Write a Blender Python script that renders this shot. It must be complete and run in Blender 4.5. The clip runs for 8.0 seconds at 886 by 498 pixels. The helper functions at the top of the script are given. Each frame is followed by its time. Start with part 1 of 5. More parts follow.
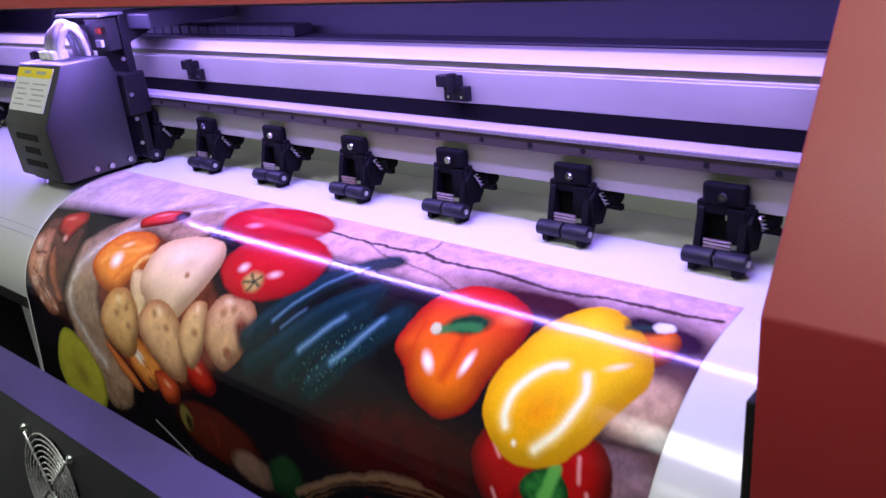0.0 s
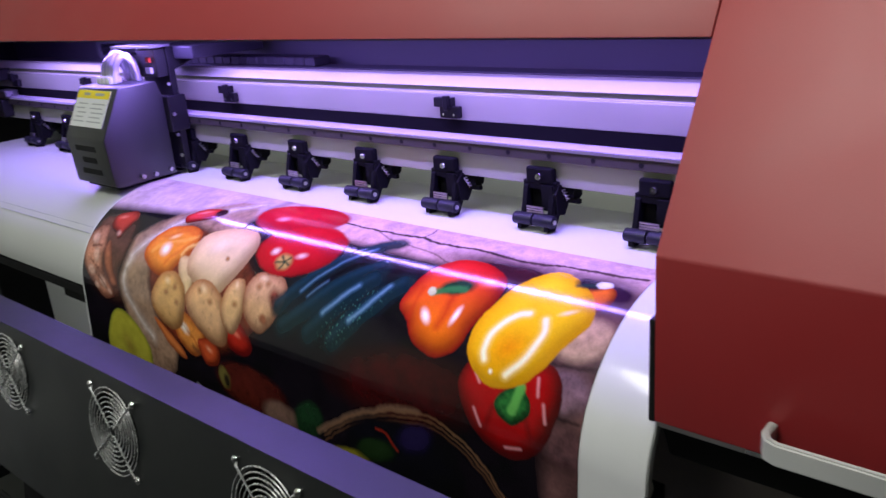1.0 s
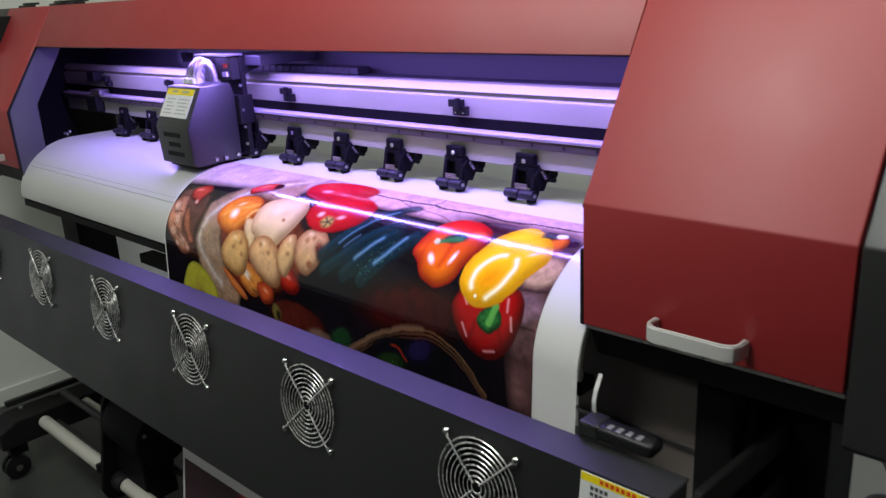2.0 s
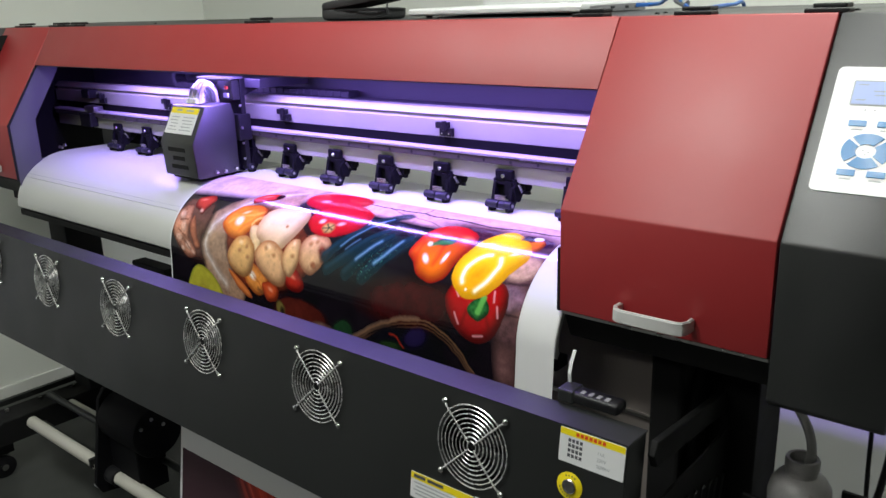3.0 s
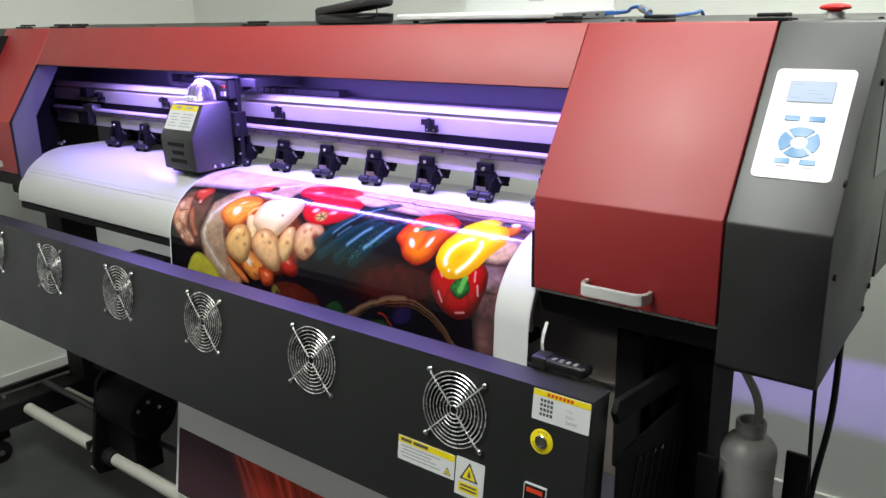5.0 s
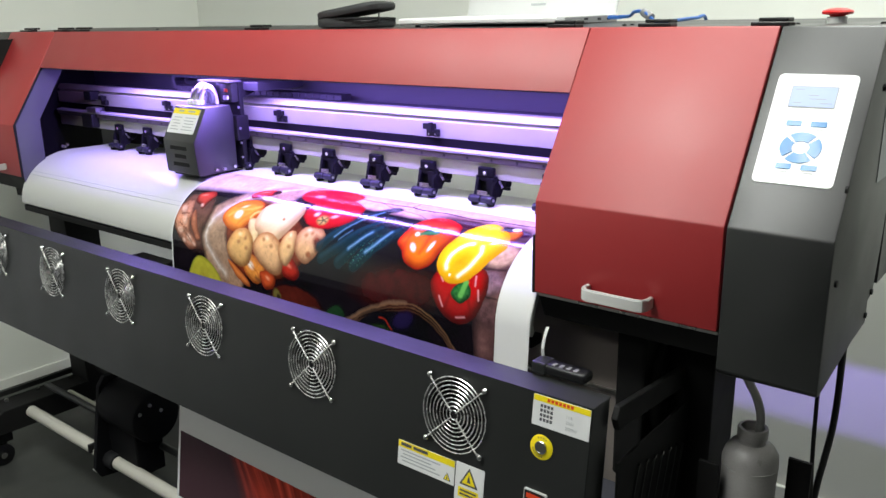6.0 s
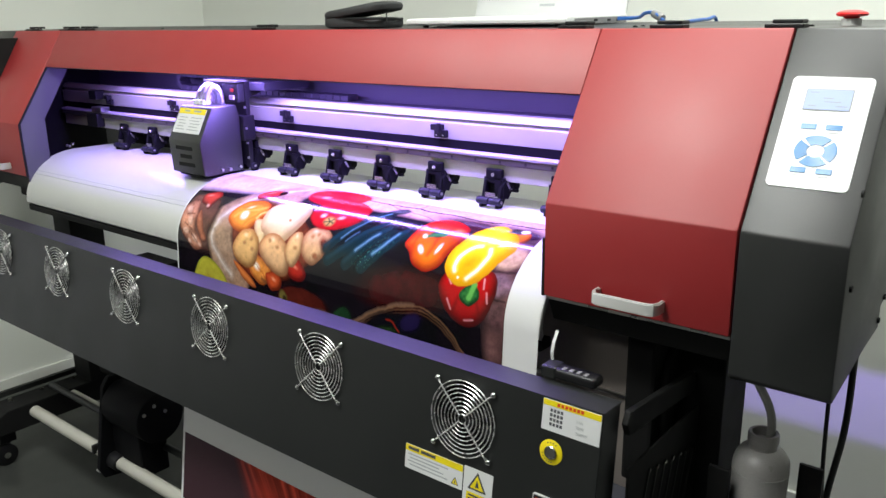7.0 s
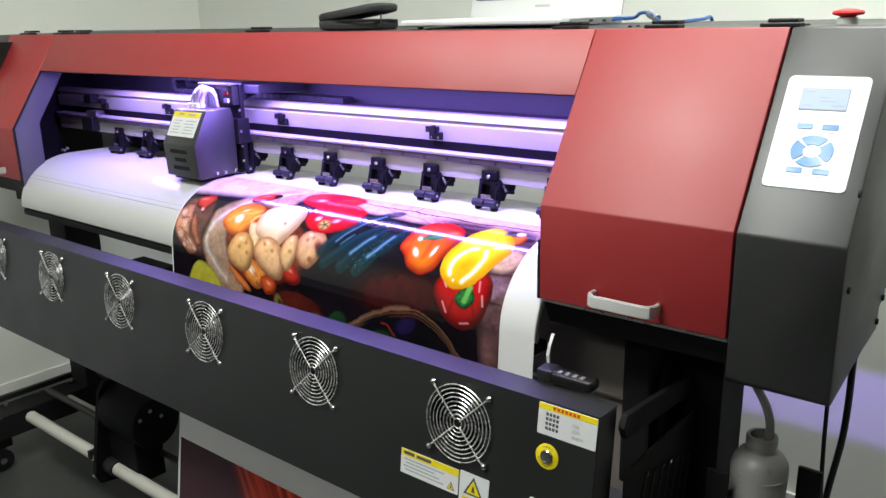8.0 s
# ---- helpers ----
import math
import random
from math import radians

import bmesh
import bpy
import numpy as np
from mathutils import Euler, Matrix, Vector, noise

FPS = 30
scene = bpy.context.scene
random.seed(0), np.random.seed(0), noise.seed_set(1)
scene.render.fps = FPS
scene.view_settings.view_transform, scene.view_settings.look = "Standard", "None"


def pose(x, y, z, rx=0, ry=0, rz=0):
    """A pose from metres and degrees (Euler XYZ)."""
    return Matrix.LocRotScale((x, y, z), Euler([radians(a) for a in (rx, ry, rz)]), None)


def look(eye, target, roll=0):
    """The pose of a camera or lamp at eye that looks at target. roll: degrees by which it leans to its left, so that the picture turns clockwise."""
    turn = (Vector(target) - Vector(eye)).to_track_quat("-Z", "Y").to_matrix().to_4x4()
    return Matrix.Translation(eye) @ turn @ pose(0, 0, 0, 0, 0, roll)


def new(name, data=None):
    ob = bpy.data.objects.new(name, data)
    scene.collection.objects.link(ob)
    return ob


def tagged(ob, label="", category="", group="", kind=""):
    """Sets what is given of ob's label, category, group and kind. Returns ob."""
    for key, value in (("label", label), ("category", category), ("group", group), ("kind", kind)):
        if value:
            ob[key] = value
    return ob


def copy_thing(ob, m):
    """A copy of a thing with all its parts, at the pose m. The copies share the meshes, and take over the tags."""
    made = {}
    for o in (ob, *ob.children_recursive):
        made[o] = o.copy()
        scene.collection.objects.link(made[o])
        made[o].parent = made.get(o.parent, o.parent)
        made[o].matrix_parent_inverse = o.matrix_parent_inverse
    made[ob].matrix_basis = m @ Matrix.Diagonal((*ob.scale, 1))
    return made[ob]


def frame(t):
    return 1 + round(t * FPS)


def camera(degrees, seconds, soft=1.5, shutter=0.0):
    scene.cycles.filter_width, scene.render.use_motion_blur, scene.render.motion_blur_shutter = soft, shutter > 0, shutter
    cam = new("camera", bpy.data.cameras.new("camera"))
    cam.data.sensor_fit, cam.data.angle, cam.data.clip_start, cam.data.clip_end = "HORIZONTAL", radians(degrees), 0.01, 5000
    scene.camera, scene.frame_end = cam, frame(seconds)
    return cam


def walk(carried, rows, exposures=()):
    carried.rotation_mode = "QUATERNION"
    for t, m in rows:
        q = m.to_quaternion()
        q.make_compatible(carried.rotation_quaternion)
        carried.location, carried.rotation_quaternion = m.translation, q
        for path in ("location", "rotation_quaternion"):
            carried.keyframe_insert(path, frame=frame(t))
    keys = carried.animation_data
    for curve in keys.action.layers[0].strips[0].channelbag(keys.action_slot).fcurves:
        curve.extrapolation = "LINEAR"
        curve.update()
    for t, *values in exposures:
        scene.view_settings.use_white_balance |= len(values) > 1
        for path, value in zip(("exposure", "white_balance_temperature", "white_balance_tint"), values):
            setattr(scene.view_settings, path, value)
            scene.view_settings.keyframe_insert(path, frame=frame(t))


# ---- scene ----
cam = camera(57.4, 8.0, shutter=0.5)
PATH = [
    (0, (0.182, -0.256, 1.272), (-1.055, 1.132, 0.538), -5.2),
    (0.5, (0.225, -0.343, 1.282), (-0.959, 1.102, 0.568), -5.2),
    (1, (0.313, -0.409, 1.29), (-0.931, 1.013, 0.631), -4.5),
    (1.5, (0.444, -0.502, 1.295), (-0.867, 0.88, 0.687), -3.4),
    (1.7, (0.492, -0.548, 1.298), (-0.841, 0.814, 0.691), -3.2),
    (2.8, (0.607, -0.751, 1.322), (-0.633, 0.708, 0.746), -1.8),
    (3, (0.617, -0.793, 1.333), (-0.613, 0.679, 0.768), -1.6),
    (3.5, (0.656, -0.861, 1.33), (-0.521, 0.667, 0.799), -1.0),
    (4, (0.677, -0.889, 1.334), (-0.497, 0.639, 0.797), -1.5),
    (4.5, (0.686, -0.897, 1.331), (-0.501, 0.617, 0.782), -1.3),
    (6, (0.694, -0.888, 1.332), (-0.512, 0.612, 0.789), -0.9),
    (6.5, (0.686, -0.889, 1.336), (-0.525, 0.61, 0.8), -1.0),
    (7, (0.679, -0.886, 1.333), (-0.531, 0.611, 0.79), -0.7),
    (7.5, (0.678, -0.882, 1.331), (-0.534, 0.615, 0.791), -0.9),
    (8, (0.679, -0.873, 1.331), (-0.532, 0.626, 0.793), -1.0),
]
EXPOSURES = [(0.0, -0.34), (1.0, -0.4), (1.5, -0.35), (3.0, 0.18), (3.5, 0.34), (4.5, 0.38), (6.0, 0.55), (8.0, 0.55)]
walk(cam, [(t, look(eye, target, roll)) for t, eye, target, roll in PATH], EXPOSURES)

# ---- light ----
world = bpy.data.worlds.new("world")
scene.world = world
world.use_nodes = True
world.node_tree.nodes["Background"].inputs[0].default_value = (0.8, 0.9, 1.0, 1)
world.node_tree.nodes["Background"].inputs[1].default_value = 0.05


def area(name, place, target, sx, sy, watts, colour):
    lamp = bpy.data.lights.new(name, "AREA")
    lamp.shape, lamp.size, lamp.size_y, lamp.energy, lamp.color = "RECTANGLE", sx, sy, watts, colour
    ob = new(name, lamp)
    d = Vector(target) - Vector(place)
    ob.matrix_world = Matrix.Translation(place) @ d.to_track_quat("-Z", "Y").to_matrix().to_4x4()
    return ob


ROOM = (0.965, 1.0, 0.955)
VIOLET = (0.325, 0.208, 1.0)
area("unseen_ceiling_light", (-0.40, -0.95, 2.735), (-0.40, -0.95, 0), 1.0, 0.6, 40, ROOM)
# unseen fill lamps, added to brighten the hanging web and the back wall
area("unseen_ceiling_light", (-0.60, -2.75, 2.735), (-0.60, -2.75, 0), 1.3, 0.6, 6, ROOM)
area("unseen_ceiling_light", (0.6, 0.62, 2.735), (0.6, 0.62, 0), 1.2, 0.3, 32, ROOM)
# the strip of diodes under the lip of the hood
strip_lamp = area("led_strip_light", (-0.735, 0.312, 1.2270), (-0.735, 0.31, 0.9), 1.53, 0.008, 12.0, VIOLET)

# unseen lamp added inside the right housing for violet light on the wall behind
area("violet_band_light", (0.17, 0.505, 1.045), (0.17, 1.27, 0.40), 0.30, 0.006, 5.0, VIOLET)

# ---- materials ----


def srgb(r, g, b):
    return tuple((c / 255 / 12.92) if c <= 10 else ((c / 255 + 0.055) / 1.055) ** 2.4 for c in (r, g, b))


def mat(name, colour, rough=0.5, metal=0.0, vary=0.12, grain=0.0, scale=400.0, blotch=6.0, coat=0.0, spec=0.5, smear=0.1):
    """Paint, plastic or metal with blotches, fine grain and uneven gloss."""
    m = bpy.data.materials.new(name)
    m.use_nodes = True
    nt = m.node_tree
    b = nt.nodes["Principled BSDF"]
    b.inputs["Metallic"].default_value = metal
    b.inputs["Specular IOR Level"].default_value = spec
    b.inputs["Coat Weight"].default_value = coat
    co = nt.nodes.new("ShaderNodeTexCoord")
    n1 = nt.nodes.new("ShaderNodeTexNoise")
    n1.inputs["Scale"].default_value, n1.inputs["Detail"].default_value = blotch, 6
    n2 = nt.nodes.new("ShaderNodeTexNoise")
    n2.inputs["Scale"].default_value, n2.inputs["Detail"].default_value = scale, 2
    for n in (n1, n2):
        nt.links.new(co.outputs["Object"], n.inputs["Vector"])
    mix = nt.nodes.new("ShaderNodeMix")
    mix.data_type = "RGBA"
    mix.inputs[6].default_value = (*[c * (1 - vary) for c in colour], 1)
    mix.inputs[7].default_value = (*[min(1, c * (1 + vary)) for c in colour], 1)
    add = nt.nodes.new("ShaderNodeMath")
    add.operation = "MULTIPLY_ADD"
    add.inputs[1].default_value = 0.3
    nt.links.new(n2.outputs["Fac"], add.inputs[0])
    half = nt.nodes.new("ShaderNodeMath")
    half.operation = "MULTIPLY"
    half.inputs[1].default_value = 0.7
    nt.links.new(n1.outputs["Fac"], half.inputs[0])
    nt.links.new(half.outputs[0], add.inputs[2])
    nt.links.new(add.outputs[0], mix.inputs[0])
    nt.links.new(mix.outputs[2], b.inputs["Base Color"])
    r = nt.nodes.new("ShaderNodeMapRange")
    r.inputs["From Min"].default_value, r.inputs["From Max"].default_value = 0.3, 0.7
    r.inputs["To Min"].default_value, r.inputs["To Max"].default_value = max(0.02, rough - smear), min(1, rough + smear)
    nt.links.new(n1.outputs["Fac"], r.inputs["Value"])
    nt.links.new(r.outputs[0], b.inputs["Roughness"])
    if grain:
        bump = nt.nodes.new("ShaderNodeBump")
        bump.inputs["Strength"].default_value, bump.inputs["Distance"].default_value = grain, 0.001
        nt.links.new(n2.outputs["Fac"], bump.inputs["Height"])
        nt.links.new(bump.outputs[0], b.inputs["Normal"])
    return m


def glow(name, colour, strength):
    m = bpy.data.materials.new(name)
    m.use_nodes = True
    b = m.node_tree.nodes["Principled BSDF"]
    b.inputs["Base Color"].default_value = (*colour, 1)
    b.inputs["Emission Color"].default_value = (*colour, 1)
    b.inputs["Emission Strength"].default_value = strength
    return m


RED = mat("red_powder_coat", (0.28, 0.004, 0.006), 0.57, spec=0.95, grain=0.10, scale=900, blotch=11, vary=0.06, smear=0.035)
GREY = mat("charcoal_powder_coat", (0.006, 0.007, 0.0068), 0.46, spec=0.85, grain=0.2, scale=900, vary=0.12, smear=0.09)
for _m, _ior in ((GREY, 1.55), (RED, 1.52)):
    _m.node_tree.nodes["Principled BSDF"].inputs["IOR"].default_value = _ior
DRYER = mat("dark_grey_powder_coat", (0.0108, 0.0119, 0.0117), 0.45, grain=0.2, scale=900, vary=0.15, smear=0.06)
BLACK = mat("black_plastic", (0.007, 0.007, 0.008), 0.45, spec=0.3, vary=0.2, scale=600)
MATT = mat("black_matt", (0.0070, 0.0070, 0.0070), 0.7, vary=0.2, spec=0.22)
HOLDER = mat("black_holder_plastic", (0.004, 0.004, 0.005), 0.6, spec=0.1, vary=0.2, scale=600)
BELT = mat("black_belt_rubber", (0.005, 0.005, 0.005), 0.85, vary=0.2, spec=0.08)
SATIN = mat("satin_aluminium_face", (0.50, 0.49, 0.50), 0.5, 0.1, vary=0.06, grain=0.1, scale=1200, blotch=14)
INSIDE = mat("inner_sheet_metal", (0.06, 0.06, 0.07), 0.5, vary=0.12, grain=0.1, scale=700)
ALU = mat("anodised_aluminium", (0.62, 0.61, 0.62), 0.34, 1.0, vary=0.07, grain=0.1, scale=1200, blotch=14)
BEAM = mat("beam_aluminium", (0.40, 0.42, 0.31), 0.45, 0.4, vary=0.06, grain=0.1, scale=1200, blotch=14)
GUIDE = mat("guide_rail_steel", (0.07, 0.065, 0.05), 0.4, 0.2, spec=0.3, vary=0.15)
CHROME = mat("chrome", (0.80, 0.80, 0.80), 0.08, 1.0, vary=0.04, smear=0.04)
WIRE = mat("bright_zinc_wire", (0.72, 0.72, 0.71), 0.26, 0.72, vary=0.06, blotch=60)
STEEL = mat("brushed_steel", (0.55, 0.54, 0.52), 0.28, 1.0, vary=0.08)
HANDLE = mat("cast_silver_paint", (0.62, 0.62, 0.60), 0.38, 0.3, vary=0.06, grain=0.1)
PLATEN = mat("white_enamel_platen", (0.45, 0.46, 0.435), 0.28, vary=0.02, blotch=4, smear=0.0)
VINYL = mat("white_vinyl", (0.66, 0.66, 0.66), 0.13, vary=0.025, blotch=5, smear=0.03, grain=0.03, scale=70)
RUBBER = mat("dark_roller_rubber", (0.011, 0.011, 0.017), 0.45, vary=0.2, spec=0.25)
LABEL = mat("white_label", (0.62, 0.63, 0.63), 0.4, vary=0.03)
YELLOW = mat("warning_yellow", srgb(225, 205, 20), 0.45, vary=0.04)
INK = mat("label_ink", (0.06, 0.06, 0.07), 0.6, vary=0.1)
REDINK = mat("red_label_ink", srgb(200, 60, 20), 0.6, vary=0.1)
GREYINK = mat("grey_label_ink", (0.33, 0.35, 0.36), 0.6, vary=0.1)
PADWHITE = mat("panel_film_white", (0.70, 0.71, 0.70), 0.36, vary=0.015)
BLUE = mat("button_blue", srgb(34, 112, 168), 0.35, spec=0.5, vary=0.12, blotch=40)
STOPRED = mat("stop_button_red", srgb(205, 25, 28), 0.35, vary=0.05)
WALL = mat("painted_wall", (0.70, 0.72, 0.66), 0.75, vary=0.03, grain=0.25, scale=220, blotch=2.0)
# dark tone of the two unseen walls, to cut bounce light and reflections
UNSEENWALL = mat("unseen_dark_wall", (0.11, 0.113, 0.108), 0.75, vary=0.04, grain=0.25, scale=220, blotch=2.0)
CEIL = mat("ceiling_paint", (0.78, 0.78, 0.75), 0.9, vary=0.02)
FLOOR = mat("grey_floor_covering", (0.038, 0.040, 0.037), 0.5, vary=0.3, grain=0.15, scale=260, blotch=9)
SKIRT = mat("skirting_paint", (0.66, 0.67, 0.62), 0.5, vary=0.03)
CORE = mat("cardboard_core", (0.42, 0.41, 0.36), 0.6, vary=0.08, grain=0.2, scale=300)
BOTTLE = mat("milky_plastic", (0.27, 0.26, 0.255), 0.35, vary=0.4, blotch=22)
HOSE = mat("waste_hose", (0.30, 0.30, 0.29), 0.35, vary=0.3, blotch=60)
CABLE = mat("black_cable", (0.012, 0.012, 0.012), 0.45)
BLUECABLE = mat("blue_cable", srgb(40, 95, 170), 0.35)
LAPTOP = mat("white_laptop_shell", (0.60, 0.61, 0.60), 0.32, vary=0.03)
PORTS = mat("grey_laptop_side", (0.20, 0.20, 0.20), 0.4)
CASE = mat("black_padded_fabric", (0.020, 0.021, 0.022), 0.65, vary=0.25, grain=0.6, scale=500)
CLEAR = mat("milky_ink_tubes", (0.72, 0.72, 0.74), 0.22, vary=0.1, blotch=60, coat=0.4)
BROWN = mat("brown_grey_plate", (0.22, 0.19, 0.175), 0.5, vary=0.15)
CHAIN = mat("drag_chain_plastic", (0.03, 0.03, 0.036), 0.5, vary=0.15)
LCD = glow("lcd_glass", srgb(150, 165, 205), 0.12)
SCREEN = glow("laptop_display", (0.02, 0.03, 0.06), 1.2)
LAMPGLOW = glow("ceiling_panel", (1.0, 0.985, 0.92), 4.0)
LEDGLOW = glow("led_strip_face", VIOLET, 6.0)

# the printed ink takes its colours from the attribute that paint() fills
PRINT = bpy.data.materials.new("printed_ink")
PRINT.use_nodes = True
_nt = PRINT.node_tree
_at = _nt.nodes.new("ShaderNodeAttribute")
_at.attribute_name = "ink"
_dots = _nt.nodes.new("ShaderNodeTexNoise")
_dots.inputs["Scale"].default_value, _dots.inputs["Detail"].default_value = 700, 3
_bright = _nt.nodes.new("ShaderNodeMapRange")
_bright.inputs["To Min"].default_value, _bright.inputs["To Max"].default_value = 0.82, 1.18
_mul = _nt.nodes.new("ShaderNodeMix")
_mul.data_type, _mul.blend_type = "RGBA", "MULTIPLY"
_mul.inputs[0].default_value = 1.0
_tc = _nt.nodes.new("ShaderNodeTexCoord")
_nt.links.new(_tc.outputs["Object"], _dots.inputs["Vector"])
_nt.links.new(_dots.outputs["Fac"], _bright.inputs["Value"])
_nt.links.new(_at.outputs["Color"], _mul.inputs[6])
_nt.links.new(_bright.outputs[0], _mul.inputs[7])
_nt.links.new(_mul.outputs[2], _nt.nodes["Principled BSDF"].inputs["Base Color"])
_nt.nodes["Principled BSDF"].inputs["Roughness"].default_value = 0.12
_nt.nodes["Principled BSDF"].inputs["Specular IOR Level"].default_value = 0.32

# ---- building helpers ----


def part(name, bm, material, parent=None, label="", smooth=False):
    me = bpy.data.meshes.new(name)
    bmesh.ops.recalc_face_normals(bm, faces=bm.faces[:])
    if smooth:
        for f in bm.faces:
            f.smooth = True
    bm.to_mesh(me)
    bm.free()
    if smooth:
        me.set_sharp_from_angle(angle=radians(38))
    me.materials.append(material)
    ob = new(name, me)
    if parent is not None:
        ob.parent = parent
        ob.matrix_parent_inverse = parent.matrix_world.inverted()
    if label:
        ob["label"] = label
    return ob


def twin(ob, name, parent, m, label=""):
    """Another object on the same mesh, at the pose m in the world."""
    o = new(name, ob.data)
    o.parent = parent
    o.matrix_basis = m
    if label:
        o["label"] = label
    return o


def thing(name, place, label, category, group="", kind=""):
    e = new(name)
    e.empty_display_size = 0.05
    e.location = place
    e.matrix_world = Matrix.Translation(place)
    return tagged(e, label, category, group, kind)


def box(x0, x1, y0, y1, z0, z1, bevel=0.0, seg=2, bm=None, m=None):
    own = bmesh.new()
    bmesh.ops.create_cube(own, size=1)
    for v in own.verts:
        v.co = Vector(((x0 + x1) / 2 + v.co.x * (x1 - x0), (y0 + y1) / 2 + v.co.y * (y1 - y0), (z0 + z1) / 2 + v.co.z * (z1 - z0)))
    if bevel:
        bmesh.ops.bevel(own, geom=own.edges[:], offset=bevel, segments=seg, affect="EDGES", profile=0.5)
    return merge(own, bm, m)


def merge(own, bm, m=None):
    if m is not None:
        bmesh.ops.transform(own, matrix=m, verts=own.verts[:])
    if bm is None:
        return own
    me = bpy.data.meshes.new("tmp")
    own.to_mesh(me)
    own.free()
    bm.from_mesh(me)
    bpy.data.meshes.remove(me)
    return bm


def prism(profile, x0, x1, bevel=0.0, bm=None, m=None, seg=2):
    """A solid drawn along x from its outline in y and z."""
    own = bmesh.new()
    a = [own.verts.new((x0, y, z)) for y, z in profile]
    b = [own.verts.new((x1, y, z)) for y, z in profile]
    n = len(profile)
    own.faces.new(a)
    own.faces.new(b[::-1])
    for i in range(n):
        own.faces.new((a[i], b[i], b[(i + 1) % n], a[(i + 1) % n]))
    bmesh.ops.recalc_face_normals(own, faces=own.faces[:])
    if bevel:
        bmesh.ops.bevel(own, geom=own.edges[:], offset=bevel, segments=seg, affect="EDGES", profile=0.5)
    return merge(own, bm, m)


def plate(outline, z0, z1, bm=None, m=None, bevel=0.0):
    """A flat plate from its outline in x and y."""
    own = bmesh.new()
    a = [own.verts.new((x, y, z0)) for x, y in outline]
    b = [own.verts.new((x, y, z1)) for x, y in outline]
    n = len(outline)
    own.faces.new(a[::-1])
    top = own.faces.new(b)
    for i in range(n):
        own.faces.new((a[i], a[(i + 1) % n], b[(i + 1) % n], b[i]))
    bmesh.ops.recalc_face_normals(own, faces=own.faces[:])
    if bevel:
        bmesh.ops.bevel(own, geom=list(top.edges), offset=bevel, segments=2, affect="EDGES", profile=0.5)
    return merge(own, bm, m)


def rounded(x0, x1, y0, y1, r, n=5):
    out = []
    for cx, cy, a0 in ((x1 - r, y1 - r, 0), (x0 + r, y1 - r, 90), (x0 + r, y0 + r, 180), (x1 - r, y0 + r, 270)):
        for k in range(n + 1):
            a = radians(a0 + 90 * k / n)
            out.append((cx + r * math.cos(a), cy + r * math.sin(a)))
    return out


def rod(p, q, r, n=12, r2=None, bm=None, bevel=0.0):
    own = bmesh.new()
    p, q = Vector(p), Vector(q)
    bmesh.ops.create_cone(own, cap_ends=True, segments=n, radius1=r, radius2=r if r2 is None else r2, depth=(q - p).length)
    if bevel:
        caps = [e for f in own.faces if len(f.verts) > 4 for e in f.edges]
        bmesh.ops.bevel(own, geom=caps, offset=bevel, segments=2, affect="EDGES", profile=0.5)
    m = Matrix.Translation((p + q) / 2) @ (q - p).to_track_quat("Z", "Y").to_matrix().to_4x4()
    return merge(own, bm, m)


def smooth_path(pts, n=8):
    """Points of a soft curve through pts."""
    P = [Vector(p) for p in pts]
    P = [2 * P[0] - P[1]] + P + [2 * P[-1] - P[-2]]
    out = []
    for i in range(1, len(P) - 2):
        a, b, c, d = P[i - 1:i + 3]
        for k in range(n):
            t = k / n
            out.append(0.5 * (2 * b + (c - a) * t + (2 * a - 5 * b + 4 * c - d) * t * t + (3 * b - a - 3 * c + d) * t ** 3))
    out.append(P[-2])
    return out


def hose(pts, r, n=8, steps=8, bm=None, closed=False):
    """A round tube along a soft curve."""
    path = pts if closed else smooth_path(pts, steps)
    own = bmesh.new()
    rings = []
    path = [Vector(p) for p in path]
    up = None
    for i, p in enumerate(path):
        if closed:
            d = (path[(i + 1) % len(path)] - path[i - 1]).normalized()
        else:
            d = (path[min(i + 1, len(path) - 1)] - path[max(i - 1, 0)]).normalized()
        if up is None:
            up = d.orthogonal().normalized()
        side = d.cross(up).normalized()
        up = side.cross(d).normalized()
        rings.append([own.verts.new(p + r * (math.cos(2 * math.pi * k / n) * side + math.sin(2 * math.pi * k / n) * up)) for k in range(n)])
    for i in range(len(rings) if closed else len(rings) - 1):
        a, b = rings[i], rings[(i + 1) % len(rings)]
        for k in range(n):
            own.faces.new((a[k], a[(k + 1) % n], b[(k + 1) % n], b[k]))
    if not closed:
        own.faces.new(rings[0][::-1])
        own.faces.new(rings[-1])
    return merge(own, bm)


def lathe(profile, n=24, bm=None, m=None):
    """A turned body from radius and height."""
    own = bmesh.new()
    rings = [[own.verts.new((r * math.cos(2 * math.pi * k / n), r * math.sin(2 * math.pi * k / n), z)) for k in range(n)] for r, z in profile]
    for a, b in zip(rings, rings[1:]):
        for k in range(n):
            own.faces.new((a[k], a[(k + 1) % n], b[(k + 1) % n], b[k]))
    own.faces.new(rings[0][::-1])
    own.faces.new(rings[-1])
    return merge(own, bm, m)


def basis(o, ux, uy):
    """The pose of a flat frame with its x along ux and y along uy."""
    ux, uy = Vector(ux).normalized(), Vector(uy).normalized()
    w = ux.cross(uy)
    m = Matrix((ux, uy, w)).transposed().to_4x4()
    m.translation = o
    return m


# ---- room ----
XL, XR, YB, YF, H = -2.36, 4.5, 1.27, -8.0, 2.8


